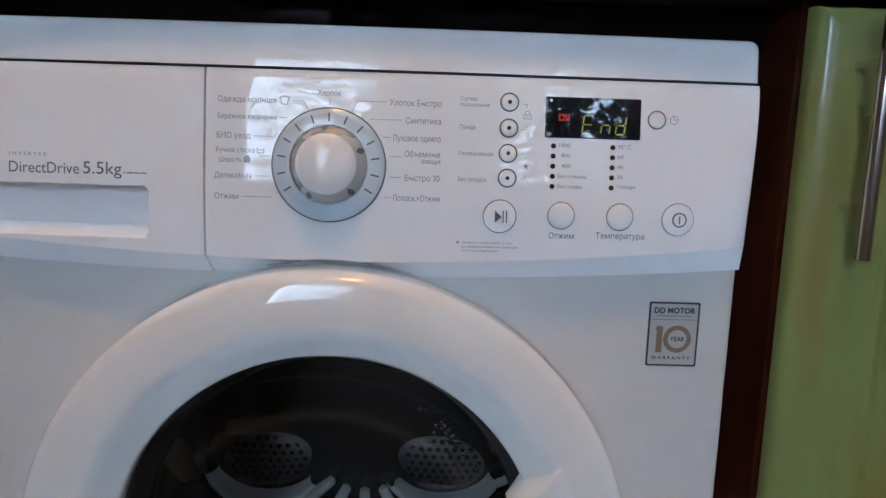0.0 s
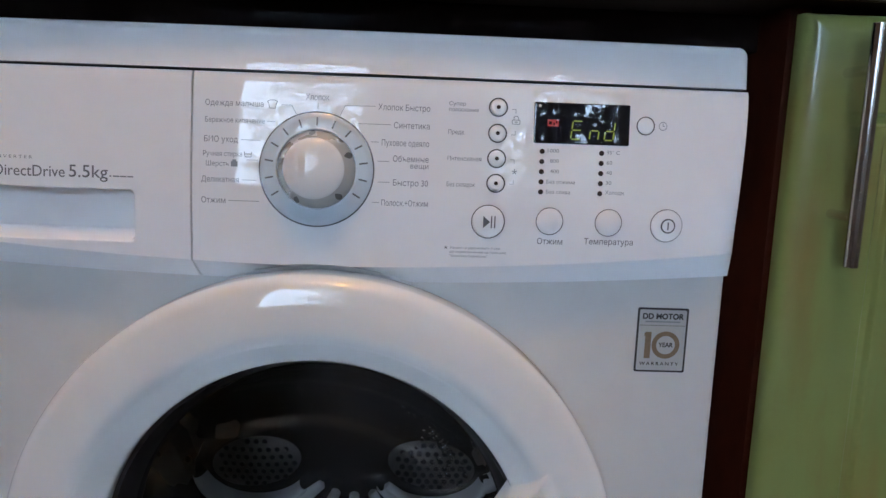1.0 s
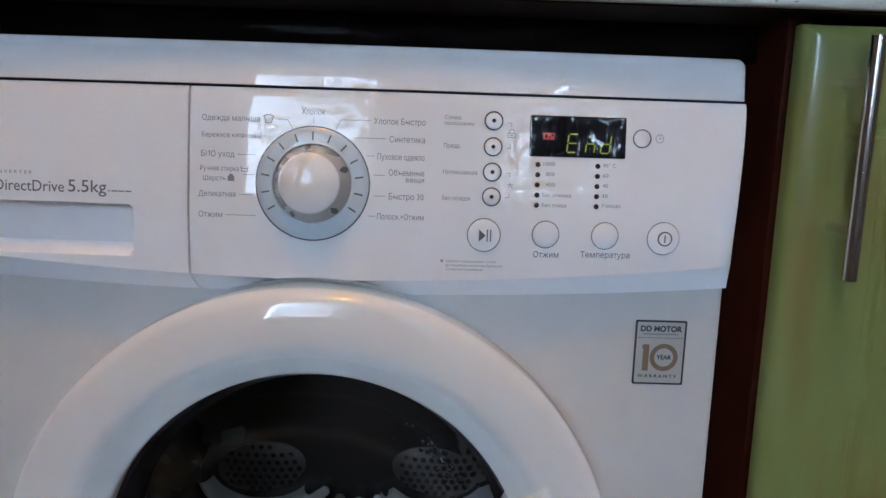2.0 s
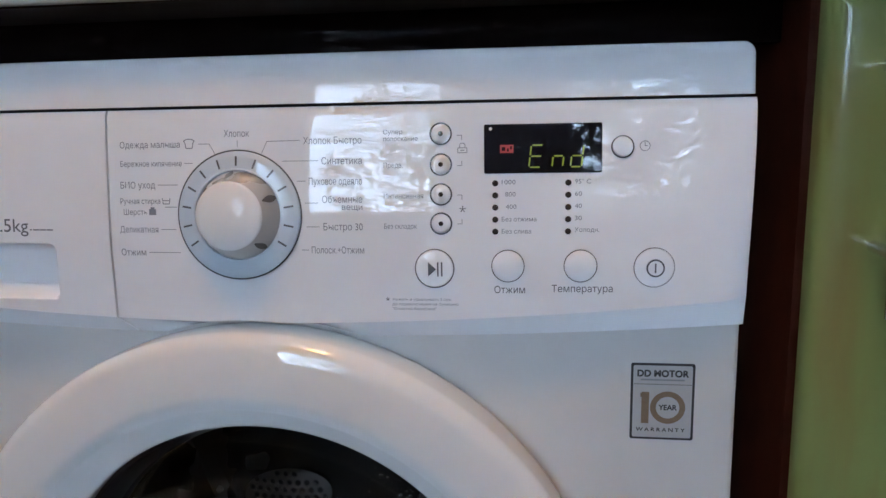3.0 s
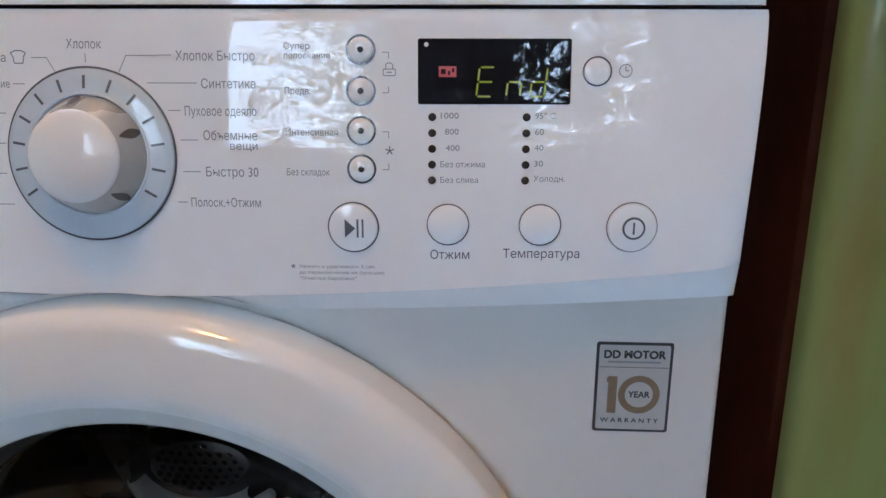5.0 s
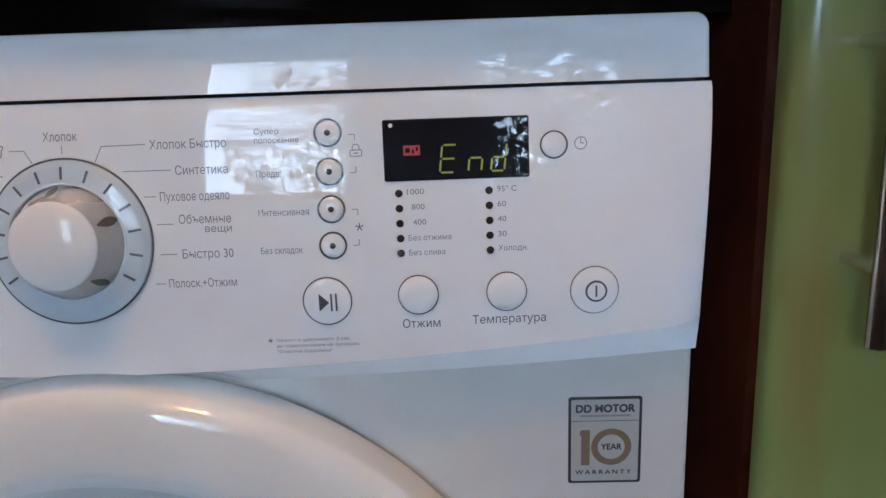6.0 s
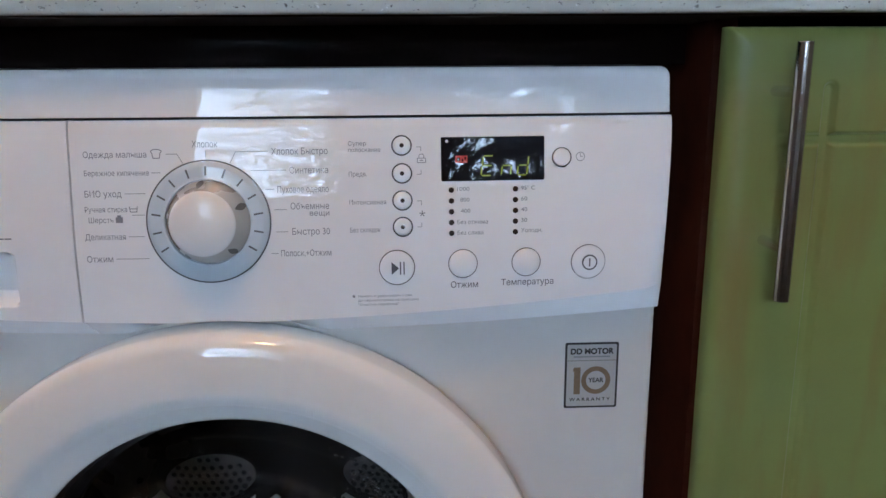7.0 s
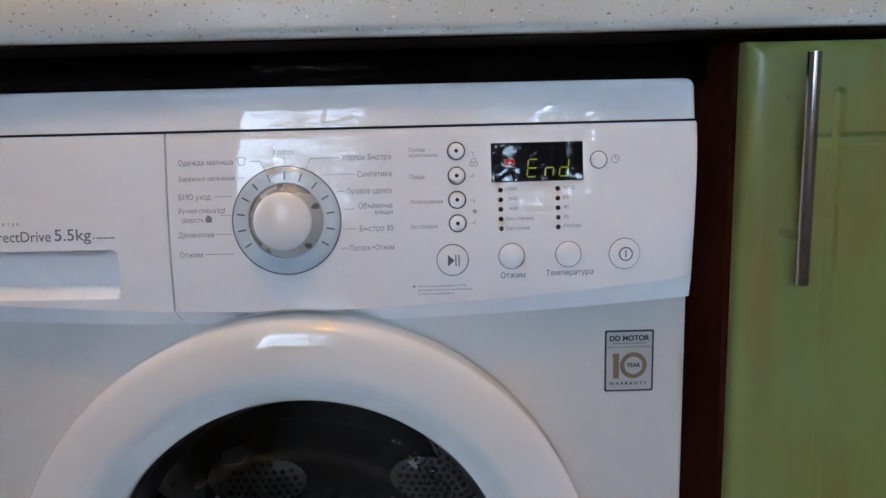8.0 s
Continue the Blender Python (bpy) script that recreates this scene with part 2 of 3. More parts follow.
structure("floor", box(RX0 - .1, RX1 + .1, RY0 - .1, RY1 + .1, -0.05, 0), FLOORMAT, "brown laminate kitchen floor", "floor")
structure("ceiling", box(RX0 - .1, RX1 + .1, RY0 - .1, RY1 + .1, RH, RH + .08), CEILWHITE, "plain white painted ceiling", "ceiling")
structure("wall_north", box(RX0, RX1, RY1, RY1 + .1, 0, RH), PAINT, "plain painted wall behind the worktop", "wall")
structure("wall_east", box(RX1, RX1 + .1, RY0, RY1, 0, RH), BROWNPAINT, "plain dark painted side wall", "wall")
structure("wall_west", box(RX0 - .1, RX0, RY0, RY1, 0, RH), PAINT, "plain painted side wall", "wall")
bm = box(RX0, WINDOWS[0][0], RY0 - .2, RY0, 0, RH)
box(WINDOWS[0][1], WINDOWS[1][0], RY0 - .2, RY0, WZ0, WZ1, bm=bm)
box(WINDOWS[1][1], RX1, RY0 - .2, RY0, 0, RH, bm=bm)
box(WINDOWS[0][0], WINDOWS[1][1], RY0 - .2, RY0, 0, WZ0, bm=bm)
box(WINDOWS[0][0], WINDOWS[1][1], RY0 - .2, RY0, WZ1, RH, bm=bm)
structure("wall_south", bm, PAINT, "painted wall with two window openings", "wall")

for no, (wx0, wx1) in enumerate(WINDOWS):
    win = structure("window_%d" % (no + 1), box(wx0 + .03, wx1 - .03, RY0 - .112, RY0 - .108, WZ0 + .03, WZ1 - .03), PANE, "clear window pane facing a garden tree", "window")
    win.visible_shadow = False
    bm = box(wx0, wx0 + .03, RY0 - .14, RY0 - .08, WZ0, WZ1, .004)
    box(wx1 - .03, wx1, RY0 - .14, RY0 - .08, WZ0, WZ1, .004, bm=bm)
    box(wx0 + .032, wx1 - .032, RY0 - .14, RY0 - .08, WZ0, WZ0 + .03, .004, bm=bm)
    box(wx0 + .032, wx1 - .032, RY0 - .14, RY0 - .08, WZ1 - .03, WZ1, .004, bm=bm)
    part("window_frame", bm, FRAMEWHITE, win)
    part("window_sill", box(wx0 - .03, wx1 + .03, RY0 - .07, RY0 + .10, WZ0 - .03, WZ0 - .003, .006), FRAMEWHITE, win)

structure("backdrop", box(-5, 5, -9.1, -9, -.45, 6), SKY, "pale bright sky outside the window", "sky")
structure("ground", box(-40, 40, -60, RY0 - .25, -0.6, -0.5), LEAF, "dim green garden outside the window", "ground")


def garden_tree():
    t = thing("garden_tree", (0.7, -5.6, -0.5), "leafy green garden tree outside the window", "tree")
    rnd = random.Random(5)
    bm = bmesh.new()

    def limb(a, b, r0, r1, steps=6):
        a, b = Vector(a), Vector(b)
        q = (b - a).to_track_quat("Z", "Y").to_matrix().to_4x4()
        prof = [(r0 + (r1 - r0) * i / steps + rnd.uniform(-.1, .1) * r1, (b - a).length * i / steps) for i in range(steps + 1)]
        lathe(prof, 9, bm, None)
        bm.verts.ensure_lookup_table()
        vs = bm.verts[-9 * (steps + 1):]
        bmesh.ops.transform(bm, matrix=Matrix.Translation(a) @ q, verts=vs)

    limb((0.7, -5.6, -0.5), (0.6, -5.6, 1.0), 0.13, 0.09)
    tips = []
    for i in range(12):
        a = i * 2.4
        e = (0.6 + 1.2 * math.cos(a) + rnd.uniform(-.2, .2), -5.6 + .5 * math.sin(a), 1.3 + .13 * i)
        limb((0.6, -5.6, 0.7 + .08 * i), e, 0.035, 0.010)
        tips.append(e)
    for i in range(26):
        a = (rnd.uniform(-.9, .2), -5.6 + rnd.uniform(-.3, .3), rnd.uniform(.9, 3.2))
        limb(a, (a[0] - rnd.uniform(.3, .8), a[1], a[2] + rnd.uniform(-.35, .45)), .012, .005)
    part("trunk", bm, BARK, t)
    verts, faces = [], []
    sprays = [(rnd.uniform(-1.45, -.7), rnd.uniform(.9, 3.5)) for i in range(70)]
    for k in range(12600):
        big = 1.0
        if 5200 <= k < 9000 or k % 4 == 0:
            # dense foliage with slanting gaps
            c = Vector((rnd.uniform(0.85, 2.6), -5.6 + rnd.uniform(-.2, .2), rnd.uniform(0.4, 3.6)))
            gap = (c.x - .30 * c.z + .06 * math.sin(7 * c.z)) % .62
            if c.z > 1.3 and gap < .15 and rnd.random() < .93 or rnd.random() < .6 * smooth(1.25, .85, c.x):
                continue
        elif rnd.random() < 0.6:
            c = Vector(rnd.choice(tips)) + Vector((rnd.gauss(0, .30), rnd.gauss(0, .25), rnd.gauss(0, .30)))
        else:
            c = Vector((rnd.uniform(-2.0, 2.9), -5.6 + rnd.uniform(-.6, .6), rnd.uniform(0.5, 3.6)))
        if c.x < -0.95 + 0.3 * math.sin(4 * c.z):
            if rnd.random() < (0.45 if c.x > -1.1 else 0.93):
                continue
            big = 0.5
        if k >= 10800:
            # small sprays with sky between them
            cx, cz = sprays[k % 70]
            c = Vector((cx + rnd.gauss(0, .09), -5.6 + rnd.uniform(-.2, .2), cz + rnd.gauss(0, .05)))
            big = 0.5
        elif k >= 9000:
            # leafy boughs that thin out to a ragged edge
            c = Vector((rnd.uniform(-1.0, .1), -5.6 + rnd.uniform(-.25, .25), rnd.uniform(.4, 3.6)))
            if rnd.random() > .75 * smooth(-.85, -.25, c.x + .16 * math.sin(5 * c.z) + .10 * math.sin(11 * c.z + 9 * c.x)):
                continue
            big = 0.85
        q = Euler((rnd.uniform(0, 6.3), rnd.uniform(0, 6.3), rnd.uniform(0, 6.3))).to_matrix()
        s = rnd.uniform(.03, .08) * big
        n0 = len(verts)
        for p in ((-1, 0, 0), (-.3, .45, .1), (.4, .4, .1), (1, 0, 0), (.4, -.4, .1), (-.3, -.45, .1)):
            verts.append(c + q @ (Vector(p) * s))
        faces += [(n0, n0 + 1, n0 + 5), (n0 + 1, n0 + 2, n0 + 4, n0 + 5), (n0 + 2, n0 + 3, n0 + 4)]
    me = bpy.data.meshes.new("crown")
    me.from_pydata(verts, [], faces)
    me.materials.append(LEAF)
    tagged(part("crown", me, LEAF, t), kind="stuff")


garden_tree()


LAMP_X, LAMP_Y = 0.02, -0.72


def ceiling_lamp():
    t = thing("ceiling_lamp", (LAMP_X, LAMP_Y, RH), "warm glowing ceiling lamp with a frosted glass shade", "lamp")
    part("base", lathe([(0, RH), (.07, RH), (.07, RH - .02), (.02, RH - .03), (.015, RH - .12), (0, RH - .12)], 32, at=pose(LAMP_X, LAMP_Y, 0)), CHROME, t)
    part("shade", lathe([(0, RH - .115), (.05, RH - .12), (.10, RH - .15), (.12, RH - .20), (.09, RH - .25), (0, RH - .27)], 32, at=pose(LAMP_X, LAMP_Y, 0)), BULB, t)


ceiling_lamp()

# ---------------------------------------------------------------- worktop, cabinet, niche
bm = bmesh.new()
prof = [(.62, .882), (-.013, .882)]
for i in range(7):
    a = radians(-90 - 15 * i)
    prof.append((-.017 + .008 * math.cos(a), .890 + .008 * math.sin(a)))
for i in range(9):
    a = radians(180 - 11.25 * i)
    prof.append((-.007 + .018 * math.cos(a), .902 + .018 * math.sin(a)))
prof.append((.62, .920))
cols = []
for x in lin(-1.0, 1.0, 40):
    cols.append([bm.verts.new((x, y, z)) for y, z in prof])
for a, b in zip(cols, cols[1:]):
    for i in range(len(prof)):
        j = (i + 1) % len(prof)
        bm.faces.new((a[i], b[i], b[j], a[j]))
bm.faces.new(cols[0])
bm.faces.new(cols[-1][::-1])
top = thing("worktop", (0, .30, .882), "cream flecked laminate kitchen worktop with a rounded front", "worktop")
part("laminate_surface", bm, STONE, top)
part("underside", box(-1.0, 1.0, -.0125, .60, .8806, .8819), BACKING, top, "dark brown raw underside of the board")

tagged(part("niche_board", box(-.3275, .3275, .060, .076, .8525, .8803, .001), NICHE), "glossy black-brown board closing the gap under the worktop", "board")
tagged(part("side_board", box(-.346, -.328, .020, .60, 0, .8804, .001), WENGE), "dark brown laminate end board beside the washing machine", "board")

SX, CX0, CX1, CZ0, CZ1, CY = .3298, .3346, .724, .11, .875, -.004
GVX, GHZ = .401, .8032


def base_cabinet():
    t = thing("base_cabinet", (.526, .30, 0), "green lacquered kitchen base cabinet with dark brown carcass", "cabinet")
    part("side_panel", box(SX, SX + .016, .0175, .58, 0, .8804, .0008), WENGE, t, "dark brown laminate side panel")
    part("side_panel", box(CX1 - .016, CX1, .0175, .58, 0, .8804, .0008), WENGE, t, "dark brown laminate side panel")
    part("bottom_panel", box(SX + .0165, CX1 - .0165, .02, .57, .10, .116), WENGE, t)
    part("back_panel", box(SX + .0165, CX1 - .0165, .571, .577, .117, .875), WENGE, t)
    part("plinth", box(SX + .0165, CX1 - .0165, .06, .076, 0, .0995), WENGE, t)

    def groove(d):
        d = abs(d)
        return .0046 * (1 - smooth(.0020, .0054, d)) if d < .0054 else 0.0

    def front(x, z):
        e = min(x - CX0, CX1 - x, z - CZ0, CZ1 - z)
        y = CY
        if e < .016:
            f = 1 - e / .016
            y += .0115 * (1 - math.sqrt(max(0, 1 - f ** 2.2)))
        gv = max(groove(x - GVX) if z < .836 and z > .16 else 0, groove(x - (CX0 + CX1 - GVX)) if z < .836 and z > .16 else 0)
        if z >= .836:
            gv = max(groove(math.hypot(x - GVX, z - .836)), groove(math.hypot(x - (CX0 + CX1 - GVX), z - .836)))
        gh = groove(z - GHZ) if CX0 + .045 < x < CX1 - .045 else 0
        return (x, y + max(gv, gh), z)

    xs = merged(lin(CX0, CX0 + .017, 16), lin(CX1 - .017, CX1, 16), lin(GVX - .006, GVX + .006, 20),
                lin(CX0 + CX1 - GVX - .006, CX0 + CX1 - GVX + .006, 20), lin(CX0, CX1, 40))
    zs = merged(lin(CZ0, CZ0 + .017, 16), lin(CZ1 - .017, CZ1, 16), lin(GHZ - .006, GHZ + .006, 20), lin(.834, .842, 12), lin(CZ0, CZ1, 60))
    bm, g = sheet(xs, zs, front)
    rim = rim_of(g)
    back = [bm.verts.new((v.co.x, .0165, v.co.z)) for v in rim]
    for i in range(len(rim)):
        j = (i + 1) % len(rim)
        bm.faces.new((rim[i], rim[j], back[j], back[i]))
    bm.faces.new(back)
    door = part("door", bm, GREEN, t, "green lacquered door with milled grooves", angle=50)
    # bar handle on two posts
    hx, hy = .3645, -.0360
    bar = part("handle", lathe([(0, .7035), (.0043, .7035), (.0048, .7040), (.0048, .8635), (.0043, .864), (0, .864)], 32, at=pose(hx, hy, 0)), STEEL, t, "brushed steel bar handle")
    for z in (.8345, .7365):
        part("post", lathe([(0, 0), (.0036, 0), (.0036, .029), (0, .029)], 24,
                           at=pose(hx, CY + .0005, z, 90, 0, 0)), CHROME, bar, "polished steel post")


base_cabinet()

PACKRED = material("red_film", (0.45, 0.03, 0.02), 0.25, var=0.15, scale=40)
PACKYELLOW = material("yellow_film", (0.70, 0.42, 0.04), 0.25, var=0.15, scale=40)
pack = thing("food_packet", (.065, .065, .9205), "small red and yellow food packet lying on the worktop", "packet")
for x0, x1, m, nm in ((.028, .0585, PACKYELLOW, "yellow_half"), (.0595, .097, PACKRED, "red_half")):
    bm = box(x0, x1, .028, .105, .9205, .947, .006, 3)
    for v in bm.verts:
        v.co.z += .004 * math.sin(90 * v.co.x + 50 * v.co.y) if v.co.z > .93 else 0
    part(nm, bm, m, pack)

# ---------------------------------------------------------------- washing machine
WM = thing("washing_machine", (0, .28, 0), "white front-loading washing machine with a round porthole door", "washing machine")
PX0, PX1 = -.085, .302
ZT = .8195


def face_y(x, z):
    """Front of the bowed control panel."""
    w = .008
    end = max(0.0, abs(x) - .283) / .019
    return -.0118 + .108 * w * math.log(1 + math.exp((z - .738) / w)) + 2.2 * max(0.0, z - .800) ** 2 + .0105 * (x / .3) ** 2 + .011 * end * end * smooth(.81, .70, z)


def crease(x):
    return .6885 + .0165 * (abs(x) / .3) ** 1.8


def foot(x):
    z = .6730 + .0125 * (abs(x) / .3) ** 2
    return max(z, DZ + math.sqrt(max(0, .2268 ** 2 - x * x))) if abs(x) < .2268 else z


DZ, DR = .457, .2255
BODY_Y = .0145


def on_panel(x, z, off=0.0):
    """Pose on the panel: local z points out of it, x to the right, y up."""
    e = .001
    du = Vector((2 * e, face_y(x + e, z) - face_y(x - e, z), 0)).normalized()
    dv = Vector((0, face_y(x, z + e) - face_y(x, z - e), 2 * e)).normalized()
    n = du.cross(dv).normalized()
    dv = n.cross(du)
    p = Vector((x, face_y(x, z), z)) + n * off
    return Matrix(((du.x, dv.x, n.x, p.x), (du.y, dv.y, n.y, p.y), (du.z, dv.z, n.z, p.z), (0, 0, 0, 1)))


# body: front sheet with the porthole, sides, back
bm = bmesh.new()
N = 96
inner, outer = [], []
BX, BZ0, BZ1 = .2975, .03, .74
for i in range(N):
    a = 2 * math.pi * i / N
    c, s = math.cos(a), math.sin(a)
    inner.append(bm.verts.new((.185 * c, BODY_Y, DZ + .185 * s)))
    k = min(BX / abs(c) if abs(c) > 1e-6 else 9, ((BZ1 - DZ) / s if s > 0 else (BZ0 - DZ) / s) if abs(s) > 1e-6 else 9)
    outer.append(bm.verts.new((k * c, BODY_Y, DZ + k * s)))
deep = [bm.verts.new(v.co + Vector((0, .05, 0))) for v in inner]
r1 = [bm.verts.new((v.co.x * 1.0 + math.copysign(.0035, v.co.x), v.co.y + .0045, v.co.z)) for v in outer]
r2 = [bm.verts.new((v.co.x, .56, v.co.z)) for v in r1]
for a, b in ((inner, outer), (deep, inner), (outer, r1), (r1, r2)):
    for i in range(N):
        j = (i + 1) % N
        bm.faces.new((a[i], a[j], b[j], b[i]))
bm.faces.new(r2)
part("body", bm, ENAMEL, WM, "white enamelled steel casing", angle=60)
for sx in (-.25, .25):
    for sy in (.07, .50):
        part("foot", lathe([(0, 0), (.022, 0), (.022, .012), (.012, .014), (.012, .034), (0, .034)], 20, at=pose(sx, sy, 0)), RUBBER, WM)

# dark backing behind the seams
part("seam_backing", box(-.297, .297, .018, .024, .742, .8235), GAP, WM)


def panel_sheet(xa, xb, left_edge=None, hole=None, extra_x=(), extra_z=()):
    """A piece of the fascia from the lid gap down to its turned-under foot; v runs 0 to 1 down the face, then on to the foot."""
    xs = merged(lin(xa, xb, max(12, int((xb - xa) / .006))), extra_x, [xa + .0006, xa + .0014, xb - .0006, xb - .0016, xb - .003])
    xs = [x for x in xs if xa - 1e-9 <= x <= xb + 1e-9]
    vs = lin(0, 1, 44) + [1.03, 1.07, 1.12, 1.2, 1.4, 1.7, 2.0, 2.04]

    def fn(x, v):
        zc = max(crease(x), foot(x) + .006)
        zf = foot(x)
        x_use = x
        if v <= 1:
            z = ZT + (zc - ZT) * v
            y = face_y(x, z)
            top = ZT - z
            if top < .0015:
                y += .0012 * (1 - top / .0015) ** 2
        else:
            t = min(1, v - 1)
            z = zc + (zf - zc) * t
            y0, y1 = face_y(x, zc), BODY_Y - .0004
            y = y0 + (y1 - y0) * t
            if v > 2:
                y, z = BODY_Y + .004, zf + .0005
        if left_edge is not None:
            x_use = x + left_edge(z) * max(0, 1 - (x - xa) / .02)
        edge = min(x - xa, xb - x)
        if edge < .0016:
            y += .0003 * (1 - edge / .0016) ** 2
        if hole is not None:
            y += hole(x, z)
        return (x_use, y, z)

    bm, g = sheet(xs, vs, fn)
    top = [r[0] for r in g]
    ends = (g[0], g[-1])
    for row in (top, *ends):
        back = [bm.verts.new(v.co + Vector((0, .012, 0))) for v in row]
        for i in range(len(row) - 1):
            bm.faces.new((row[i], row[i + 1], back[i + 1], back[i]))
    return bm


def seam(z):
    return -.0008 * smooth(.693, .676, z)


panel = part("control_panel", panel_sheet(PX0, PX1, seam), WHITE, WM, "white bowed control panel", angle=25)

HX0, HX1, HZ0, HZ1 = -.268, -.1245, .7005, .7375


def pocket(x, z):
    """Scooped finger grip: deep under its upper edge, running out towards the lower lip."""
    r = .0045
    dx = min(x - HX0, HX1 - x)
    dz = min(z - HZ0, HZ1 - z)
    if dx <= 0 or dz <= 0:
        return 0.0
    e = r - math.hypot(r - dx, r - dz) if dx < r and dz < r else min(dx, dz)
    if e <= 0:
        return 0.0
    t = (z - HZ0) / (HZ1 - HZ0)
    d = .0040 * smooth(0.0, .05, t) + .0150 * smooth(.03, .20, t)
    return d * (smooth(0, .0030, e) if t < .5 else smooth(0, .0018, e))


def drawer_sheet():
    xs = merged(lin(-.302, PX0 - .0013, 40), lin(HX0 - .001, HX0 + .005, 8), lin(HX1 - .005, HX1 + .001, 10))
    zlist = merged(lin(.688, ZT, 40), lin(HZ0 - .001, HZ0 + .009, 26), lin(HZ1 - .005, HZ1 + .001, 10))[::-1]
    vs = zlist

    def fn(x, z):
        y = face_y(x, z) + pocket(x, z)
        zc = crease(x)
        top = ZT - z
        if top < .0015:
            y += .0012 * (1 - top / .0015) ** 2
        return (x, y, max(z, zc + (z - .688) * .02))

    bm, g = sheet(xs, [z for z in vs], fn)
    low = [r[-1] for r in g]
    rows = [low]
    for t in (.05, .12, .3, .6, 1.0, 1.05):
        row = []
        for v in low:
            x = v.co.x
            zf = foot(x)
            u = min(1, t)
            y1 = BODY_Y - .0004
            z = v.co.z + (zf - v.co.z) * u
            y = v.co.y + (y1 - v.co.y) * u
            if t > 1:
                y, z = BODY_Y + .004, zf + .0005
            row.append(bm.verts.new((x + seam(z) * max(0, 1 - (PX0 - .0013 - x) / .02), y, z)))
        rows.append(row)
    for a, b in zip(rows, rows[1:]):
        for i in range(len(a) - 1):
            bm.faces.new((a[i], a[i + 1], b[i + 1], b[i]))
    for row in ([r[0] for r in g], g[-1] + [r[-1] for r in rows[1:]], g[0] + [r[0] for r in rows[1:]]):
        back = [bm.verts.new(v.co + Vector((0, .012, 0))) for v in row]
        for i in range(len(row) - 1):
            bm.faces.new((row[i], row[i + 1], back[i + 1], back[i]))
    return bm


drawer = part("detergent_drawer", drawer_sheet(), WHITE, WM, "white detergent drawer front with a scooped grip", angle=25)

# lid, bowed like the panel
bm = box(-.302, .302, 0, .55, .8213, .8510)
bmesh.ops.subdivide_edges(bm, edges=[e for e in bm.edges if abs(e.verts[0].co.x - e.verts[1].co.x) > .3], cuts=40, use_grid_fill=True)
es = [e for e in bm.edges if len(e.link_faces) == 2 and e.calc_face_angle(0) > .5 and
      (e.verts[0].co.z > .85 and e.verts[1].co.z > .85 or abs(e.verts[0].co.z - e.verts[1].co.z) > .02)]
bmesh.ops.bevel(bm, geom=es, offset=.0068, segments=6, profile=.5, affect="EDGES")
for v in bm.verts:
    f = 1 - smooth(.0, .3, v.co.y)
    v.co.y += f * (-.0118 + .0088 + .125 * (v.co.z - .8213) + 1.45 * (v.co.z - .8213) ** 2 + .0105 * (v.co.x / .3) ** 2)
part("lid", bm, WHITE, WM, "white lid with rounded edges", angle=40)


# lettering that follows the panel
def text_mesh(body, width, cap, bold=0.0):
    """Letters as flat faces; each outer contour is filled with the holes that lie in it."""
    cu = bpy.data.curves.new("lettering", "FONT")
    cu.body = body
    cu.resolution_u = 3
    cu.fill_mode = "NONE"
    ob = bpy.data.objects.new("lettering", cu)
    scene.collection.objects.link(ob)
    dg = bpy.context.evaluated_depsgraph_get()
    me = bpy.data.meshes.new_from_object(ob.evaluated_get(dg))
    bpy.data.objects.remove(ob)
    bpy.data.curves.remove(cu)
    follow = {e.vertices[0]: e.vertices[1] for e in me.edges}
    loops, seen = [], set()
    for start in list(follow):
        if start in seen:
            continue
        loop, v = [], start
        while v not in seen and v in follow:
            seen.add(v)
            loop.append(me.vertices[v].co.to_2d())
            v = follow[v]
        if len(loop) > 2:
            loops.append(loop)
    bpy.data.meshes.remove(me)

    def area(q):
        return sum(p.x * r.y - r.x * p.y for p, r in zip(q, q[1:] + q[:1])) / 2

    def inside(p, q):
        hit = False
        for u, w in zip(q, q[1:] + q[:1]):
            if (u.y > p.y) != (w.y > p.y) and p.x < u.x + (p.y - u.y) * (w.x - u.x) / (w.y - u.y):
                hit = not hit
        return hit

    holes = [h for h in loops if any(area(h) * area(q) < 0 and abs(area(q)) > abs(area(h)) and all(inside(p, q) for p in h) for q in loops)]
    outers = [q for q in loops if not any(q is h for h in holes)]
    x0, x1 = min(p.x for q in outers for p in q), max(p.x for q in outers for p in q)
    k = width / (x1 - x0)
    verts, faces = [], []
    for no, q in enumerate(outers):
        one = bmesh.new()
        es = []
        for ring in [q] + [h for h in holes if inside(h[0], q)]:
            if bold:
                fat = []
                way = 1 if area(q) > 0 else -1
                for u, p, w in zip(ring[-1:] + ring[:-1], ring, ring[1:] + ring[:1]):
                    d = (w - u).normalized() if (w - u).length > 1e-6 else Vector((0, 0))
                    fat.append(p + Vector((d.y, -d.x)) * bold * way)
                ring = fat
            vs = [one.verts.new((p.x, p.y, 0)) for p in ring]
            es += [one.edges.new((u, w)) for u, w in zip(vs, vs[1:] + vs[:1])]
        bmesh.ops.triangle_fill(one, edges=es, use_beauty=True, use_dissolve=False)
        one.verts.index_update()
        n0 = len(verts)
        verts += [((v.co.x - x0) * k, v.co.y * cap / .70, .000004 * (no % 3)) for v in one.verts]
        faces += [[n0 + v.index for v in f.verts] for f in one.faces]
        one.free()
    me = bpy.data.meshes.new("lettering")
    me.from_pydata(verts, [], faces)
    return me


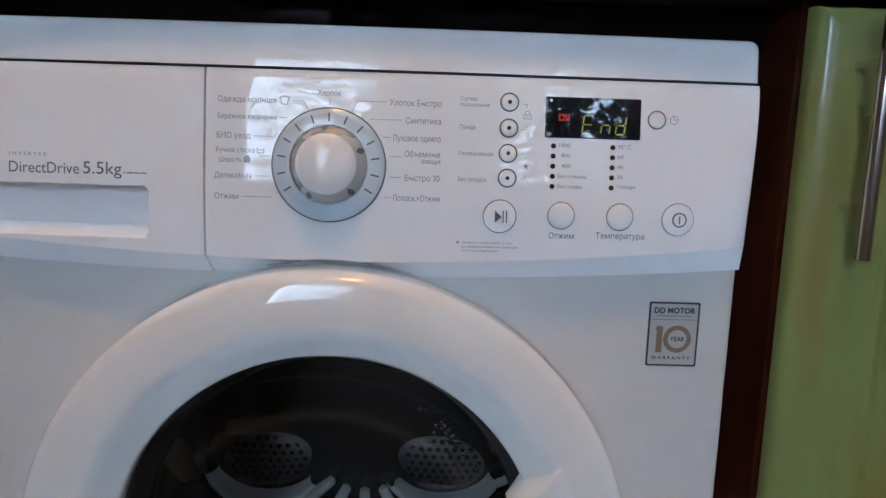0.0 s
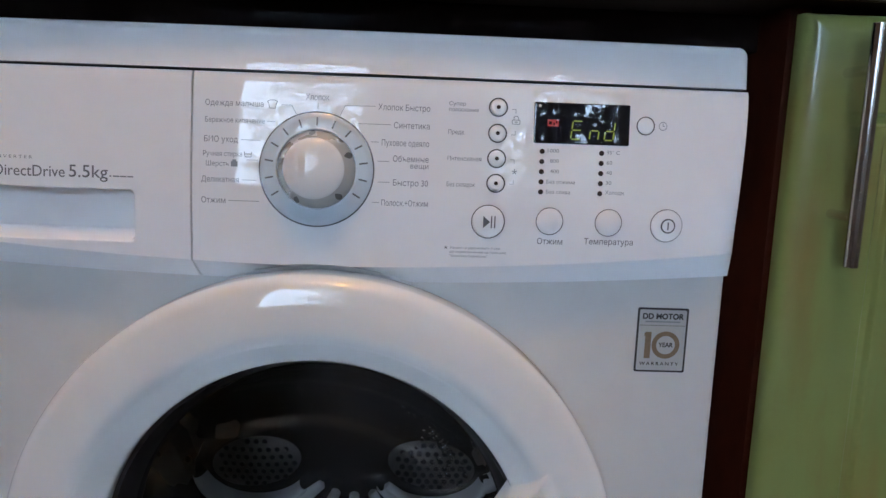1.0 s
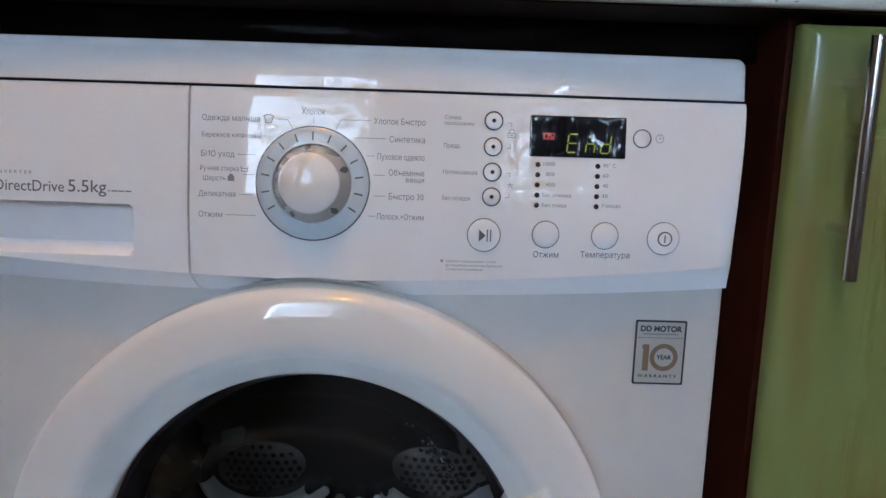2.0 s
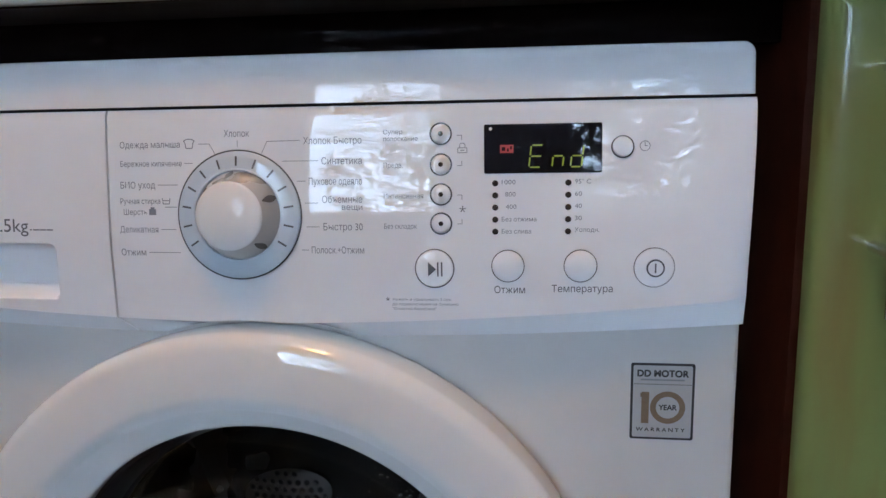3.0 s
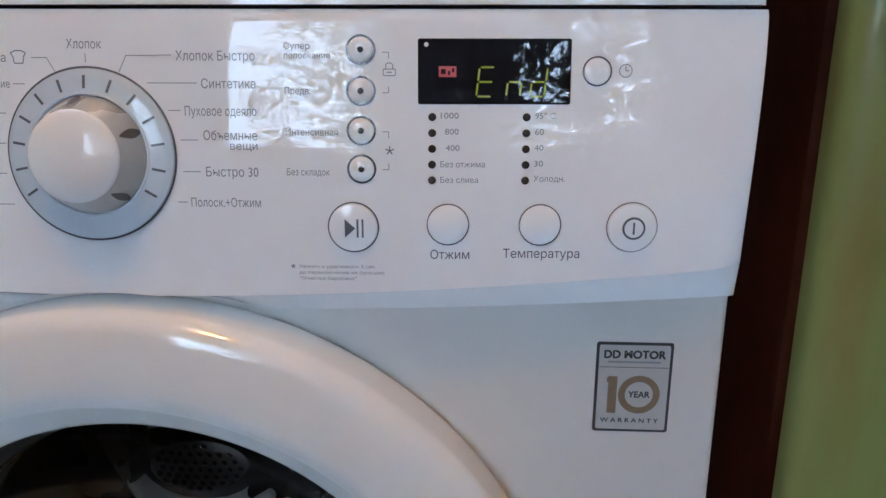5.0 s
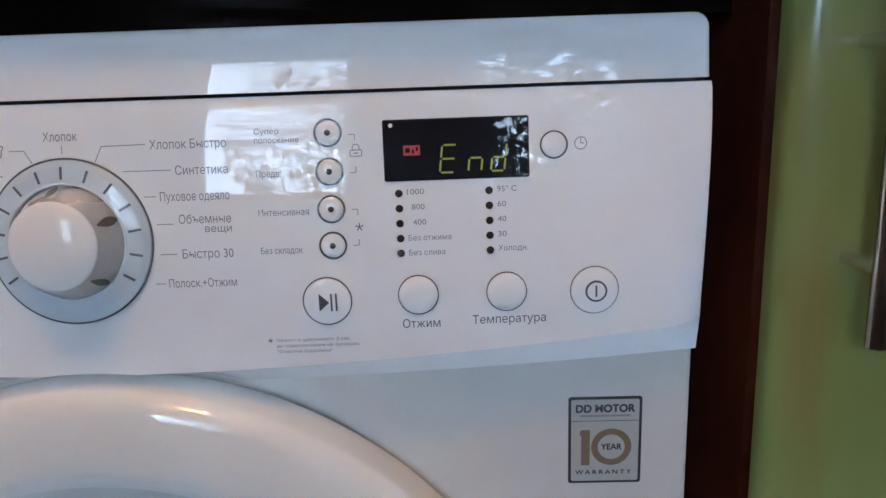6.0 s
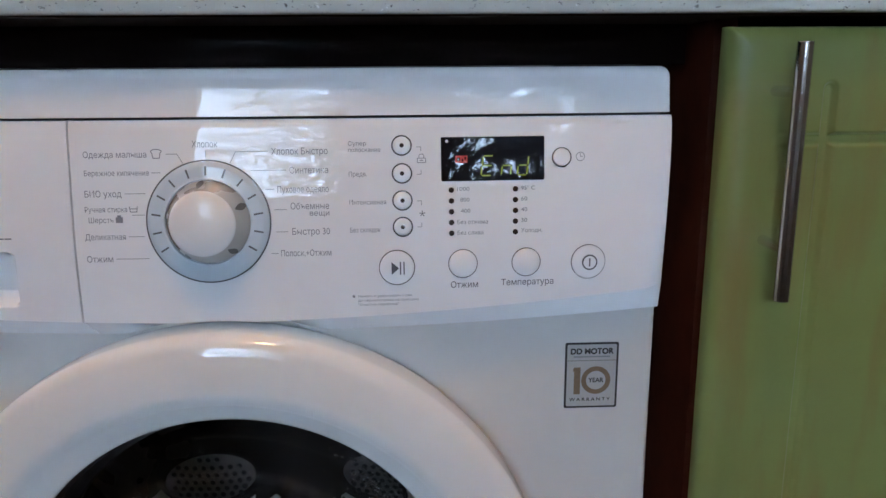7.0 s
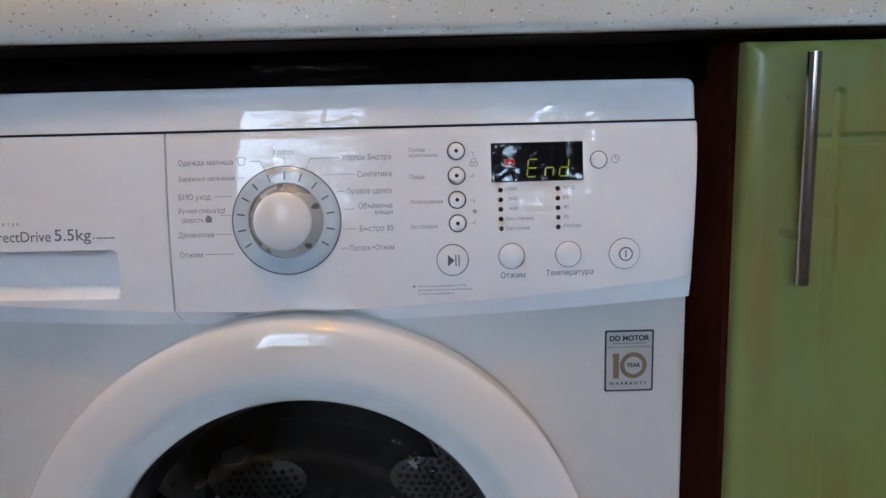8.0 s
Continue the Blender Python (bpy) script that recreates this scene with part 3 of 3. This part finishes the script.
def lettering(body, x0, x1, z, cap, mat=PALEINK, parent=None, surf=None, off=.00035, bold=0.0):
    me = text_mesh(body, x1 - x0, cap, bold)
    surf = surf or face_y
    for v in me.vertices:
        x, zz = x0 + v.co.x, z - cap / 2 + v.co.y
        v.co = (x, surf(x, zz) - off - v.co.z, zz)
    me.materials.append(mat)
    return part("lettering", me, mat, parent or panel)


def strip(points, width, mat, parent=None, name="printed_line", surf=None, off=.00035):
    """A thin printed line through (x, z) points."""
    surf = surf or face_y
    bm = bmesh.new()
    for (xa, za), (xb, zb) in zip(points, points[1:]):
        d = Vector((xb - xa, 0, zb - za))
        n = max(1, int(d.length / .004))
        s = Vector((-d.z, 0, d.x)).normalized() * width / 2
        prev = None
        for i in range(n + 1):
            p = Vector((xa, 0, za)) + d * i / n
            pair = []
            for q in (p + s, p - s):
                pair.append(bm.verts.new((q.x, surf(q.x, q.z) - off, q.z)))
            if prev:
                bm.faces.new((prev[0], prev[1], pair[1], pair[0]))
            prev = pair
    return part(name, bm, mat, parent or panel)


for body, x0, x1, z, cap in (
    ("Одежда малыша", -.0765, -.037, .7985, .0038), ("Бережное кипячение", -.0765, -.036, .787, .0034),
    ("БИО уход", -.077, -.054, .774, .0040), ("Ручная стирка", -.0775, -.051, .7642, .0034),
    ("Шерсть", -.0755, -.060, .7575, .0034), ("Деликатная", -.0785, -.053, .7468, .0038),
    ("Отжим", -.0785, -.062, .7325, .0040), ("Хлопок", -.0085, .0075, .8045, .0040),
    ("Хлопок Быстро", .041, .0765, .7995, .0041), ("Синтетика", .052, .0765, .7875, .0041),
    ("Пуховое одеяло", .044, .0765, .7755, .0041), ("Объемные", .052, .0765, .7648, .0041),
    ("вещи", .064, .0765, .7602, .0034), ("Быстро 30", .0525, .0765, .7485, .0042),
    ("Полоск.+Отжим", .0448, .077, .7345, .0040),
):
    lettering(body, x0, x1, z, cap)
for body, x0, x1, z, cap in (
    ("Супер", .0895, .101, .8038, .0026), ("полоскание", .0895, .110, .7998, .0026), ("Предв.", .0895, .1010, .7845, .0030),
    ("Интенсивная", .0895, .1130, .7665, .0030), ("Без складок", .0895, .109, .7487, .0030),
    ("1000", .159, .167, .774, .0026), ("800", .161, .167, .767, .0026), ("400", .1613, .1675, .7598, .0026),
    ("Без отжима", .159, .179, .7525, .0026), ("Без слива", .159, .176, .7455, .0026),
    ("95° C", .201, .210, .774, .0026), ("60", .201, .205, .767, .0026), ("40", .201, .205, .760, .0026),
    ("30", .201, .205, .753, .0026), ("Холодн.", .201, .215, .7462, .0026),
    ("Нажать и удерживать 3 сек.", .0935, .129, .7046, .0016), ("до переключения на функцию", .0932, .133, .7017, .0016),
    ("\"Очистка барабана\"", .0932, .120, .6988, .0016),
):
    lettering(body, x0, x1, z, cap)
lettering("Отжим", .1545, .1725, .7108, .0042, INK)
lettering("Температура", .1880, .2232, .7115, .0042, INK)
lettering("DirectDrive", -.2207, -.1719, .7482, .0076, PRINT, drawer, bold=.002)
lettering("5.5kg", -.1690, -.1424, .7490, .0084, PRINT, drawer, bold=.004)
lettering("I N V E R T E R", -.2205, -.1943, .7572, .0022, PALEINK, drawer)
for xa, xb in ((-.1413, -.1399), (-.1389, -.1345), (-.1341, -.1297), (-.1293, -.1250)):
    strip([(xa, .7462), (xb, .7462)], .0009, PALEINK, drawer, "printed_bar")

# lines that lead from the programmes to the dial
for pts in (
    [(-.0001, .8005), (-.0001, .7965)], [(.0150, .7925), (.0185, .7995), (.039, .7998)], [(.0275, .7877), (.050, .7877)],
    [(.0365, .7757), (.042, .7757)], [(.0415, .7627), (.0495, .7627)], [(.0420, .7485), (.050, .7485)], [(.0385, .7345), (.0432, .7345)],
    [(-.0145, .7925), (-.018, .7985), (-.025, .7985)], [(-.0345, .787), (-.029, .787)], [(-.0520, .774), (-.0390, .774)],
    [(-.0480, .7605), (-.0400, .7605)], [(-.0510, .7468), (-.0410, .7468)], [(-.0600, .7325), (-.0390, .7325)],
):
    strip(pts, .00035, PALEINK)
# little symbols: shirt, hand tub, wool
strip([(-.0345, .8005), (-.0325, .8015), (-.0295, .8015), (-.0275, .8005), (-.0285, .7990), (-.0290, .7960), (-.0330, .7960), (-.0335, .7990), (-.0345, .8005)], .0005, PALEINK, name="printed_symbol")
strip([(-.0495, .7660), (-.0490, .7625), (-.0450, .7625), (-.0445, .7660)], .0005, PALEINK, name="printed_symbol")
strip([(-.0488, .7645), (-.0450, .7645)], .0005, PALEINK, name="printed_symbol")
strip([(-.0585, .7575), (-.0540, .7575)], .0036, PALEINK, name="printed_symbol")
strip([(-.0575, .7598), (-.0550, .7598)], .0014, PALEINK, name="printed_symbol")
# brackets, padlock and asterisk beside the option buttons
for za, zb in ((.8012, .7985), (.7838, .7865), (.7668, .7641), (.7500, .7527)):
    strip([(.1330, za), (.1358, za), (.1358, zb)], .00035, PALEINK, name="printed_bracket")
strip([(.1335, .7940), (.1335, .7912), (.1388, .7912), (.1388, .7940), (.1335, .7940)], .0004, PALEINK, name="printed_symbol")
strip([(.1346, .7940), (.1346, .7958), (.1353, .7966), (.1370, .7966), (.1377, .7958), (.1377, .7940)], .0004, PALEINK, name="printed_symbol")
strip([(.1350, .7926), (.1373, .7926)], .0005, PALEINK, name="printed_symbol")


def asterisk(x, z, r, w, mat):
    bm = bmesh.new()
    for i in range(5):
        a = radians(90 + 72 * i)
        d, s = Vector((math.cos(a), 0, math.sin(a))), Vector((-math.sin(a), 0, math.cos(a))) * w / 2
        c = Vector((x, 0, z))
        ps = [c + s * .6, c + d * r + s, c + d * r - s, c - s * .6]
        bm.faces.new([bm.verts.new((p.x, face_y(p.x, p.z) - .00035 - .00001 * i, p.z)) for p in ps])
    part("printed_asterisk", bm, mat, panel)


asterisk(.1362, .7585, .0019, .0006, INK)
asterisk(.0905, .7046, .0011, .0005, INK)
# small clock face beside the timer button
strip([(.2402 + .0028 * math.cos(radians(a)), .7935 + .0028 * math.sin(radians(a))) for a in range(0, 361, 20)], .0004, PALEINK, name="printed_symbol")
strip([(.2402, .7957), (.2402, .7935), (.2417, .7935)], .0004, PALEINK, name="printed_symbol")

# ---- programme dial
K = on_panel(0, .7556)
dial = part("dial_bezel", lathe([(.0386, -.001), (.0386, .0006), (.0383, .0013), (.0376, .0017), (.0363, .0022), (.0355, .0026), (.0345, .0028), (.0292, .0034), (.0280, .0035), (.0277, .0030), (.0276, -.002)], 96, at=K), BEZEL, WM, "pale blue-grey dial ring with dark ticks")
part("bezel_shadow_gap", lathe([(.0378, .0001), (.0395, .0001), (.0395, .0004), (.0378, .0004)], 96, at=K), RIMGREY, dial)
part("inner_ring", lathe([(.0283, .0012), (.0283, .0036), (.0276, .0040), (.0269, .0034), (.0269, .000)], 96, at=K), PALERING, dial, "thin pale grey ring")
for i in range(13):
    a = radians(90 + (i - 6) * 20.3)
    t = K @ pose(0, 0, 0, 0, 0, math.degrees(a) - 90)
    bm = box(-.00055, .00055, .0296, .0354, .0030, .0033)
    for v in bm.verts:
        v.co.z = .0034 - (v.co.y - .0292) * .113 + (.00035 if v.co.z > .0031 else -.0002)
    bmesh.ops.transform(bm, matrix=t, verts=bm.verts[:])
    part("tick", bm, INK, dial)
knob = part("dial_knob", lathe([(.0205, .0150), (.0205, .0163), (.0202, .0170), (.0193, .0178), (.0165, .0190), (.012, .0202), (.006, .0209), (0, .0211)], 96, at=K), CAPWHITE, WM, "white turning knob with a silver side and dark grip dimples")
part("knob_side", lathe([(.0266, -.004), (.0266, .0008), (.0258, .0035), (.0232, .0100), (.0207, .0156), (.0190, .0160)], 96, at=K), KNOBSIDE, knob, "satin champagne-silver knob side")
for a in (96, 24, -48, -120, 168):
    # almond-shaped dimples lie along the knob's tapering side
    us = lin(0, 1, 10)
    verts = []
    bm = bmesh.new()
    rows = []
    for u in us:
        h = .0030 + .0110 * u
        half = radians(5.2) * math.sin(math.pi * (.08 + .84 * u)) * (1.25 - .5 * u)
        r = .0257 - .0050 * (h - .0035) / .0120 + .0006
        rows.append([bm.verts.new(((r) * math.cos(radians(a) + s * half), (r) * math.sin(radians(a) + s * half), h)) for s in (-1, -.5, 0, .5, 1)])
    for p, q in zip(rows, rows[1:]):
        for i in range(4):
            bm.faces.new((p[i], p[i + 1], q[i + 1], q[i]))
    bmesh.ops.transform(bm, matrix=K, verts=bm.verts[:])
    part("grip_dimple", bm, DIMPLE, knob, "dark almond-shaped grip dimple")


# ---- buttons
def button(name, x, z, r, label, outline=.0006, high=.0016, mat=WHITE, dome=.0008):
    m = on_panel(x, z)
    b = part(name, lathe([(r, -.001), (r, high - .0006), (r - .0005, high), (r * .6, high + dome * .6), (0, high + dome)], 48), mat, WM, label, at=m)
    part("outline", lathe([(r + .0001, 0), (r + outline, 0), (r + outline, .0006), (r + .0001, .0006)], 48, at=m), OUTLINE, b)
    return b


def decal(b, bm, m, mat=INK, name="symbol"):
    bmesh.ops.transform(bm, matrix=m, verts=bm.verts[:])
    return part(name, bm, mat, b)


for z in (.8022, .7845, .7672, .7502):
    b = button("option_button", .1235, z, .0056, "small white round option button with a dark dot", .0010, .0010)
    decal(b, lathe([(.0014, .0005), (.0014, .0021), (.0011, .0022), (0, .0022)], 20), on_panel(.1235, z), LENS, "dot")
b = button("start_button", .1192, .7235, .0112, "round white start and pause button", .0006, .0016, dome=.0014)
m = on_panel(.1192, .7235)
bm = bmesh.new()
tri = [(-.0036, .0042), (-.0036, -.0042), (.0012, 0)]
lo = [bm.verts.new((x, y, .0020)) for x, y in tri]
hi = [bm.verts.new((x, y, .0033)) for x, y in tri]
bm.faces.new(hi)
for i in range(3):
    bm.faces.new((lo[i], lo[(i + 1) % 3], hi[(i + 1) % 3], hi[i]))
decal(b, bm, m)
for x in (.0022, .0045):
    decal(b, box(x - .0004, x + .0004, -.0042, .0042, .0018, .0033), m)
button("spin_button", .1625, .7250, .0092, "round white spin speed button", .0005, .0014, dome=.0018)
button("temperature_button", .2045, .7250, .0092, "round white temperature button", .0005, .0014, dome=.0018)
b = button("power_button", .2465, .7240, .0113, "round white power button with an on-off symbol", .0004, .0016, dome=.0014)
m = on_panel(.2465, .7240)
decal(b, lathe([(.0043, .0018), (.0052, .0018), (.0052, .0032), (.0043, .0032)], 40, at=pose(.0003, 0, 0)), m)
decal(b, box(-.0001, .0007, -.0027, .0027, .0018, .0033), m)
button("timer_button", .2277, .7932, .0058, "small round white timer button", .0007, .0012)

# ---- indicator lamps
for x in (.1552, .1972):
    for i in range(5):
        z = .7733 - .0070 * i
        part("indicator_lamp", lathe([(.0018, -.0005), (.0018, .0002), (.0014, .0005), (0, .0006)], 20, at=on_panel(x, z)), LENS, WM)

# ---- display
D = on_panel(.1825, .7930)
disp = part("display", box(-.0338, .0338, -.0142, .0142, -.003, .0008, .0009, 3), SCREEN, WM, "black glossy display window lit with the word End", at=D, angle=8)
part("outline", lathe([(0, 0), (.001, 0), (0, .0001)], 8, at=D @ pose(-.030, .0115, .0008)), CAPWHITE, disp)


def segment(points, w, mat, name="lit_segment"):
    bm = bmesh.new()
    for (xa, ya), (xb, yb) in zip(points[::2], points[1::2]):
        d = Vector((xb - xa, yb - ya, 0)).normalized()
        s = Vector((-d.y, d.x, 0)) * w / 2
        a, b = Vector((xa, ya, .00095)), Vector((xb, yb, .00095))
        bm.faces.new([bm.verts.new(p) for p in (a, a + d * w / 2 + s, b - d * w / 2 + s, b, b - d * w / 2 - s, a + d * w / 2 - s)])
    bmesh.ops.transform(bm, matrix=D, verts=bm.verts[:])
    return part(name, bm, mat, disp)


SL = .12  # slant of the figures
ZB = -.0108


def seg(x, w, h, which):
    def p(u, v):
        return (x + u * w + v * h * SL, ZB + v * h)
    ends = {"a": ((0, 1), (1, 1)), "g": ((0, .5), (1, .5)), "d": ((0, 0), (1, 0)), "f": ((0, .5), (0, 1)), "e": ((0, 0), (0, .5)), "b": ((1, .5), (1, 1)), "c": ((1, 0), (1, .5))}
    for s in which:
        (u0, v0), (u1, v1) = ends[s]
        a, b = Vector(p(u0, v0)), Vector(p(u1, v1))
        d = (b - a).normalized() * .0004
        segment([tuple(a + d), tuple(b - d)], .0008, LIT)


seg(-.0080, .0068, .0126, "adefg")
seg(.0052, .0060, .0126, "ceg")
seg(.0157, .0062, .0126, "bcdeg")
# red lamp: a lit key outline
bm = box(-.0245, -.0168, -.0024, .0022, .0008, .00095, 0)
decal(disp, bm, D, REDLIT, "red_indicator")
for x0, x1, y0, y1 in ((-.0236, -.0215, -.0012, .0010), (-.0205, -.0195, -.0016, .0002), (-.0187, -.0177, -.0004, .0014)):
    decal(disp, box(x0, x1, y0, y1, .00098, .0011), D, SCREEN, "dark_mark")


# ---- warranty sticker
def flat(x, z):
    return BODY_Y - .0009


SX0, SX1, SZ0, SZ1 = .2372, .2757, .6098, .6597


def rounded(x0, x1, z0, z1, r, y0, y1):
    bm = bmesh.new()
    pts = []
    for cx, cz, a0 in ((x1 - r, z1 - r, 0), (x0 + r, z1 - r, 90), (x0 + r, z0 + r, 180), (x1 - r, z0 + r, 270)):
        for i in range(6):
            a = radians(a0 + 18 * i)
            pts.append((cx + r * math.cos(a), cz + r * math.sin(a)))
    f = [bm.verts.new((x, y0, z)) for x, z in pts]
    b = [bm.verts.new((x, y1, z)) for x, z in pts]
    bm.faces.new(f)
    for i in range(len(f)):
        j = (i + 1) % len(f)
        bm.faces.new((f[i], f[j], b[j], b[i]))
    return bm


stick = part("warranty_sticker", rounded(SX0, SX1, SZ0, SZ1, .0014, BODY_Y - .0004, BODY_Y + .001), GAP, WM, "silver warranty sticker with a black border")
part("silver_field", rounded(SX0 + .0015, SX1 - .0015, SZ0 + .0015, SZ1 - .0015, .0010, BODY_Y - .0007, BODY_Y), SILVER, stick)
lettering("DD MOTOR", .2412, .2717, .6534, .0042, GAP, stick, flat, 0.0001, .045)
strip([(.2432, .6492), (.2695, .6492)], .0010, PALEINK, stick, "printed_bar", flat, .0001)
strip([(.2390, .6463), (.2738, .6463)], .0004, INK, stick, "printed_line", flat, .0001)
strip([(.2462, .6206), (.2462, .6412)], .0046, GOLD, stick, "figure_one", flat, .0001)
strip([(.2432, .6392), (.2445, .6392)], .0026, GOLD, stick, "figure_one", flat, .0001)
bm = bmesh.new()
ri = []
for i in range(48):
    a = 2 * math.pi * i / 48
    ri.append([bm.verts.new((.2598 + r * math.cos(a), flat(0, 0) - .0001, .6312 + r * math.sin(a))) for r in (.0071, .0106)])
for i in range(48):
    j = (i + 1) % 48
    bm.faces.new((ri[i][0], ri[j][0], ri[j][1], ri[i][1]))
part("figure_zero", bm, GOLD, stick)
lettering("YEAR", .2545, .2652, .6314, .0034, GAP, stick, flat, 0.0002, .035)
lettering("W A R R A N T Y", .2410, .2705, .6166, .0024, GAP, stick, flat, 0.0001, .030)

# ---- porthole door
# flat crown, tight outer shoulder, inner slope running down to the glass
prof = [(.2140, .0200), (.2160, .0125), (.2235, .0112), (.2254, .0095), (.2262, .0040)]
prof += [(.2172 + .01215 * (math.sin(radians(d)) - .2588), -.0252 + .01215 * (.9659 - math.cos(radians(d)))) for d in range(90, 15, -5)]
prof += [(.1900 + .1050 * math.sin(radians(d)), -.0288 + .1050 * (1 - math.cos(radians(d)))) for d in range(15, 0, -1)]
prof += [(.1900 - .0155 * math.sin(radians(d)), -.0288 + .0155 * (1 - math.cos(radians(d)))) for d in range(0, 42, 3)]
prof += [(.1794 - .0169 * i / 10, -.0250 + .0156 * i / 10) for i in range(11)]
prof += [(.1614, -.0082), (.1606, -.0060), (.1602, -.0030), (.1602, .0060)]
bm = bmesh.new()
NS = 300
rings = []
turns = merged(lin(-180, 180, NS)[:-1], lin(14, 30, 64), lin(-30, -14, 64))
NS = len(turns)
for deg in turns:
    a = radians(deg)
    col = []
    for r, y in prof:
        high = max(0.0, (.1915 - max(r, .1620)) * .58)
        start = 25.0 + (r - .158) / .034 * 3.0
        k = min(1.0, max(0.0, radians(start - abs(deg)) * r / max(1e-4, high * .60))) if high > 0 else 0.0
        rr = r - k * .016 * smooth(.180, .160, r)
        yy = y - k * high
        if r < .1612:
            yy = y - k * .004
        col.append(bm.verts.new((rr * math.cos(a), yy, DZ + rr * math.sin(a))))
    rings.append(col)
for i in range(NS):
    p, q = rings[i], rings[(i + 1) % NS]
    for j in range(len(prof) - 1):
        bm.faces.new((p[j], q[j], q[j + 1], p[j + 1]))
door = part("porthole_door", bm, DOORWHITE, WM, "white rounded door ring with a moulded grip", angle=32)
AX = pose(0, 0, DZ, 90, 0, 0)  # local z points to the room
part("door_rim", lathe([(.1612, -.0050), (.1570, -.0065), (.1530, -.0150), (.1475, -.0330), (.1475, -.0430), (.1612, -.0430)], 96, at=AX), BLACKRIM, door, "black rim round the door glass")
shell = bmesh.new()
cap = [(.1440 * i / 24, .033 + math.sqrt(.196 ** 2 - (.1440 * i / 24) ** 2) - math.sqrt(.196 ** 2 - .144 ** 2)) for i in range(25)]
lathe([(r, -y) for r, y in cap] + [(.1485, -.0300), (.1488, -.0340)] + [(r * 1.012, -y - .0035) for r, y in cap[::-1]], 96, bm=shell, at=AX)
part("door_glass", shell, PORTHOLE, door, "glass bowl wet with drops, tinted grey for the dark interior").visible_shadow = False
part("door_gasket", lathe([(.1850, -.0180), (.1800, -.0450), (.1650, -.0600), (.1600, -.0800), (.1720, -.0900), (.1950, -.0950)], 96, at=AX), RUBBER, WM, "grey rubber door seal")

# drum with pressed paddles and punched holes; interior shade is in the steel colours
hole = mesh_of("hole", lathe([(0, 0), (.0028, 0), (.0034, .0012), (.0038, .0005)], 12), GAP)
rnd = random.Random(3)
drum = part("drum", lathe([(.1700, -.1050), (.2300, -.1120), (.2350, -.1250), (.2350, -.3600), (.2200, -.3750), (.10, -.3790), (.04, -.3780), (0, -.3775)], 96, at=AX), DRUM, WM, "stainless steel drum, coloured dark for the shade inside")
for sgn in (-1, 1):
    # pressed oval with punched holes, and the bright rib below it
    def oval(u, w, sgn=sgn):
        a = 2 * math.pi * u
        h = .010 * (1 - w * w) ** .8
        return (sgn * .112 - .014 + (.056 * math.cos(a) - sgn * .009 * math.sin(a)) * w, .3755 - h, .362 + .034 * math.sin(a) * w)
    bm = sheet(lin(0, 1, 32), lin(0.02, 1, 8), oval)[0]
    bmesh.ops.remove_doubles(bm, verts=bm.verts[:], dist=1e-5)
    boss = part("pressed_panel", bm, PRESSED, drum, "punched steel pressing, coloured dark for the shade inside", angle=60)
    for i in range(9):
        for j in range(7):
            u, w = (i - 4 + .5 * (j % 2)) * .0108, (j - 3) * .0094
            k = (u / .055) ** 2 + (w / .033) ** 2
            if k > .80:
                continue
            h = .010 * (1 - k) ** .8
            part("hole", hole, GAP, boss, at=pose(sgn * .112 - .014 + u, .3738 - h, .362 + w, 90, 0, 0))

    def rib(u, w, sgn=sgn):
        # a raised crescent that hugs the lower outer side of the pressing
        a = radians(-150 + 135 * w)
        wide = .5 + .5 * math.sin(math.pi * (.1 + .8 * w))
        k = 1.30 + .24 * u * wide
        h = .004 + .030 * math.sqrt(max(0, 1 - u * u)) * wide
        return (sgn * (.112 + .056 * k * math.cos(a)) - .014, .376 - h, .362 + .040 * k * math.sin(a))
    bm = sheet(lin(-1, 1, 16), lin(0, 1, 24), rib)[0]
    part("paddle", bm, SATIN, drum, "pressed steel paddle", angle=60)
for k in range(5):
    a = radians(-140 + 25 * k)
    part("hub_rib", lathe([(0, 0), (.006, .004), (.008, .03), (.005, .075), (0, .085)], 14,
                          at=pose(.05 * math.cos(a), .362, .36 + .03 * math.sin(a), 0, 0, 0) @ pose(0, 0, 0, 0, 90 - math.degrees(a), 0)), SATIN, drum)
# water drops on the inside of the glass
drop = mesh_of("drop", lathe([(.0016, 0), (.0013, .0007), (.0006, .0011), (0, .0012)], 10), PANE)
for k in range(60):
    a = radians(rnd.gauss(38, 10))
    r = .128 - abs(rnd.gauss(0, .010))
    part("water_drop", drop, PANE, door, at=pose(r * math.cos(a), .052, DZ + r * math.sin(a), 90, 0, 0) @ Matrix.Scale(rnd.uniform(.5, 1.4), 4))
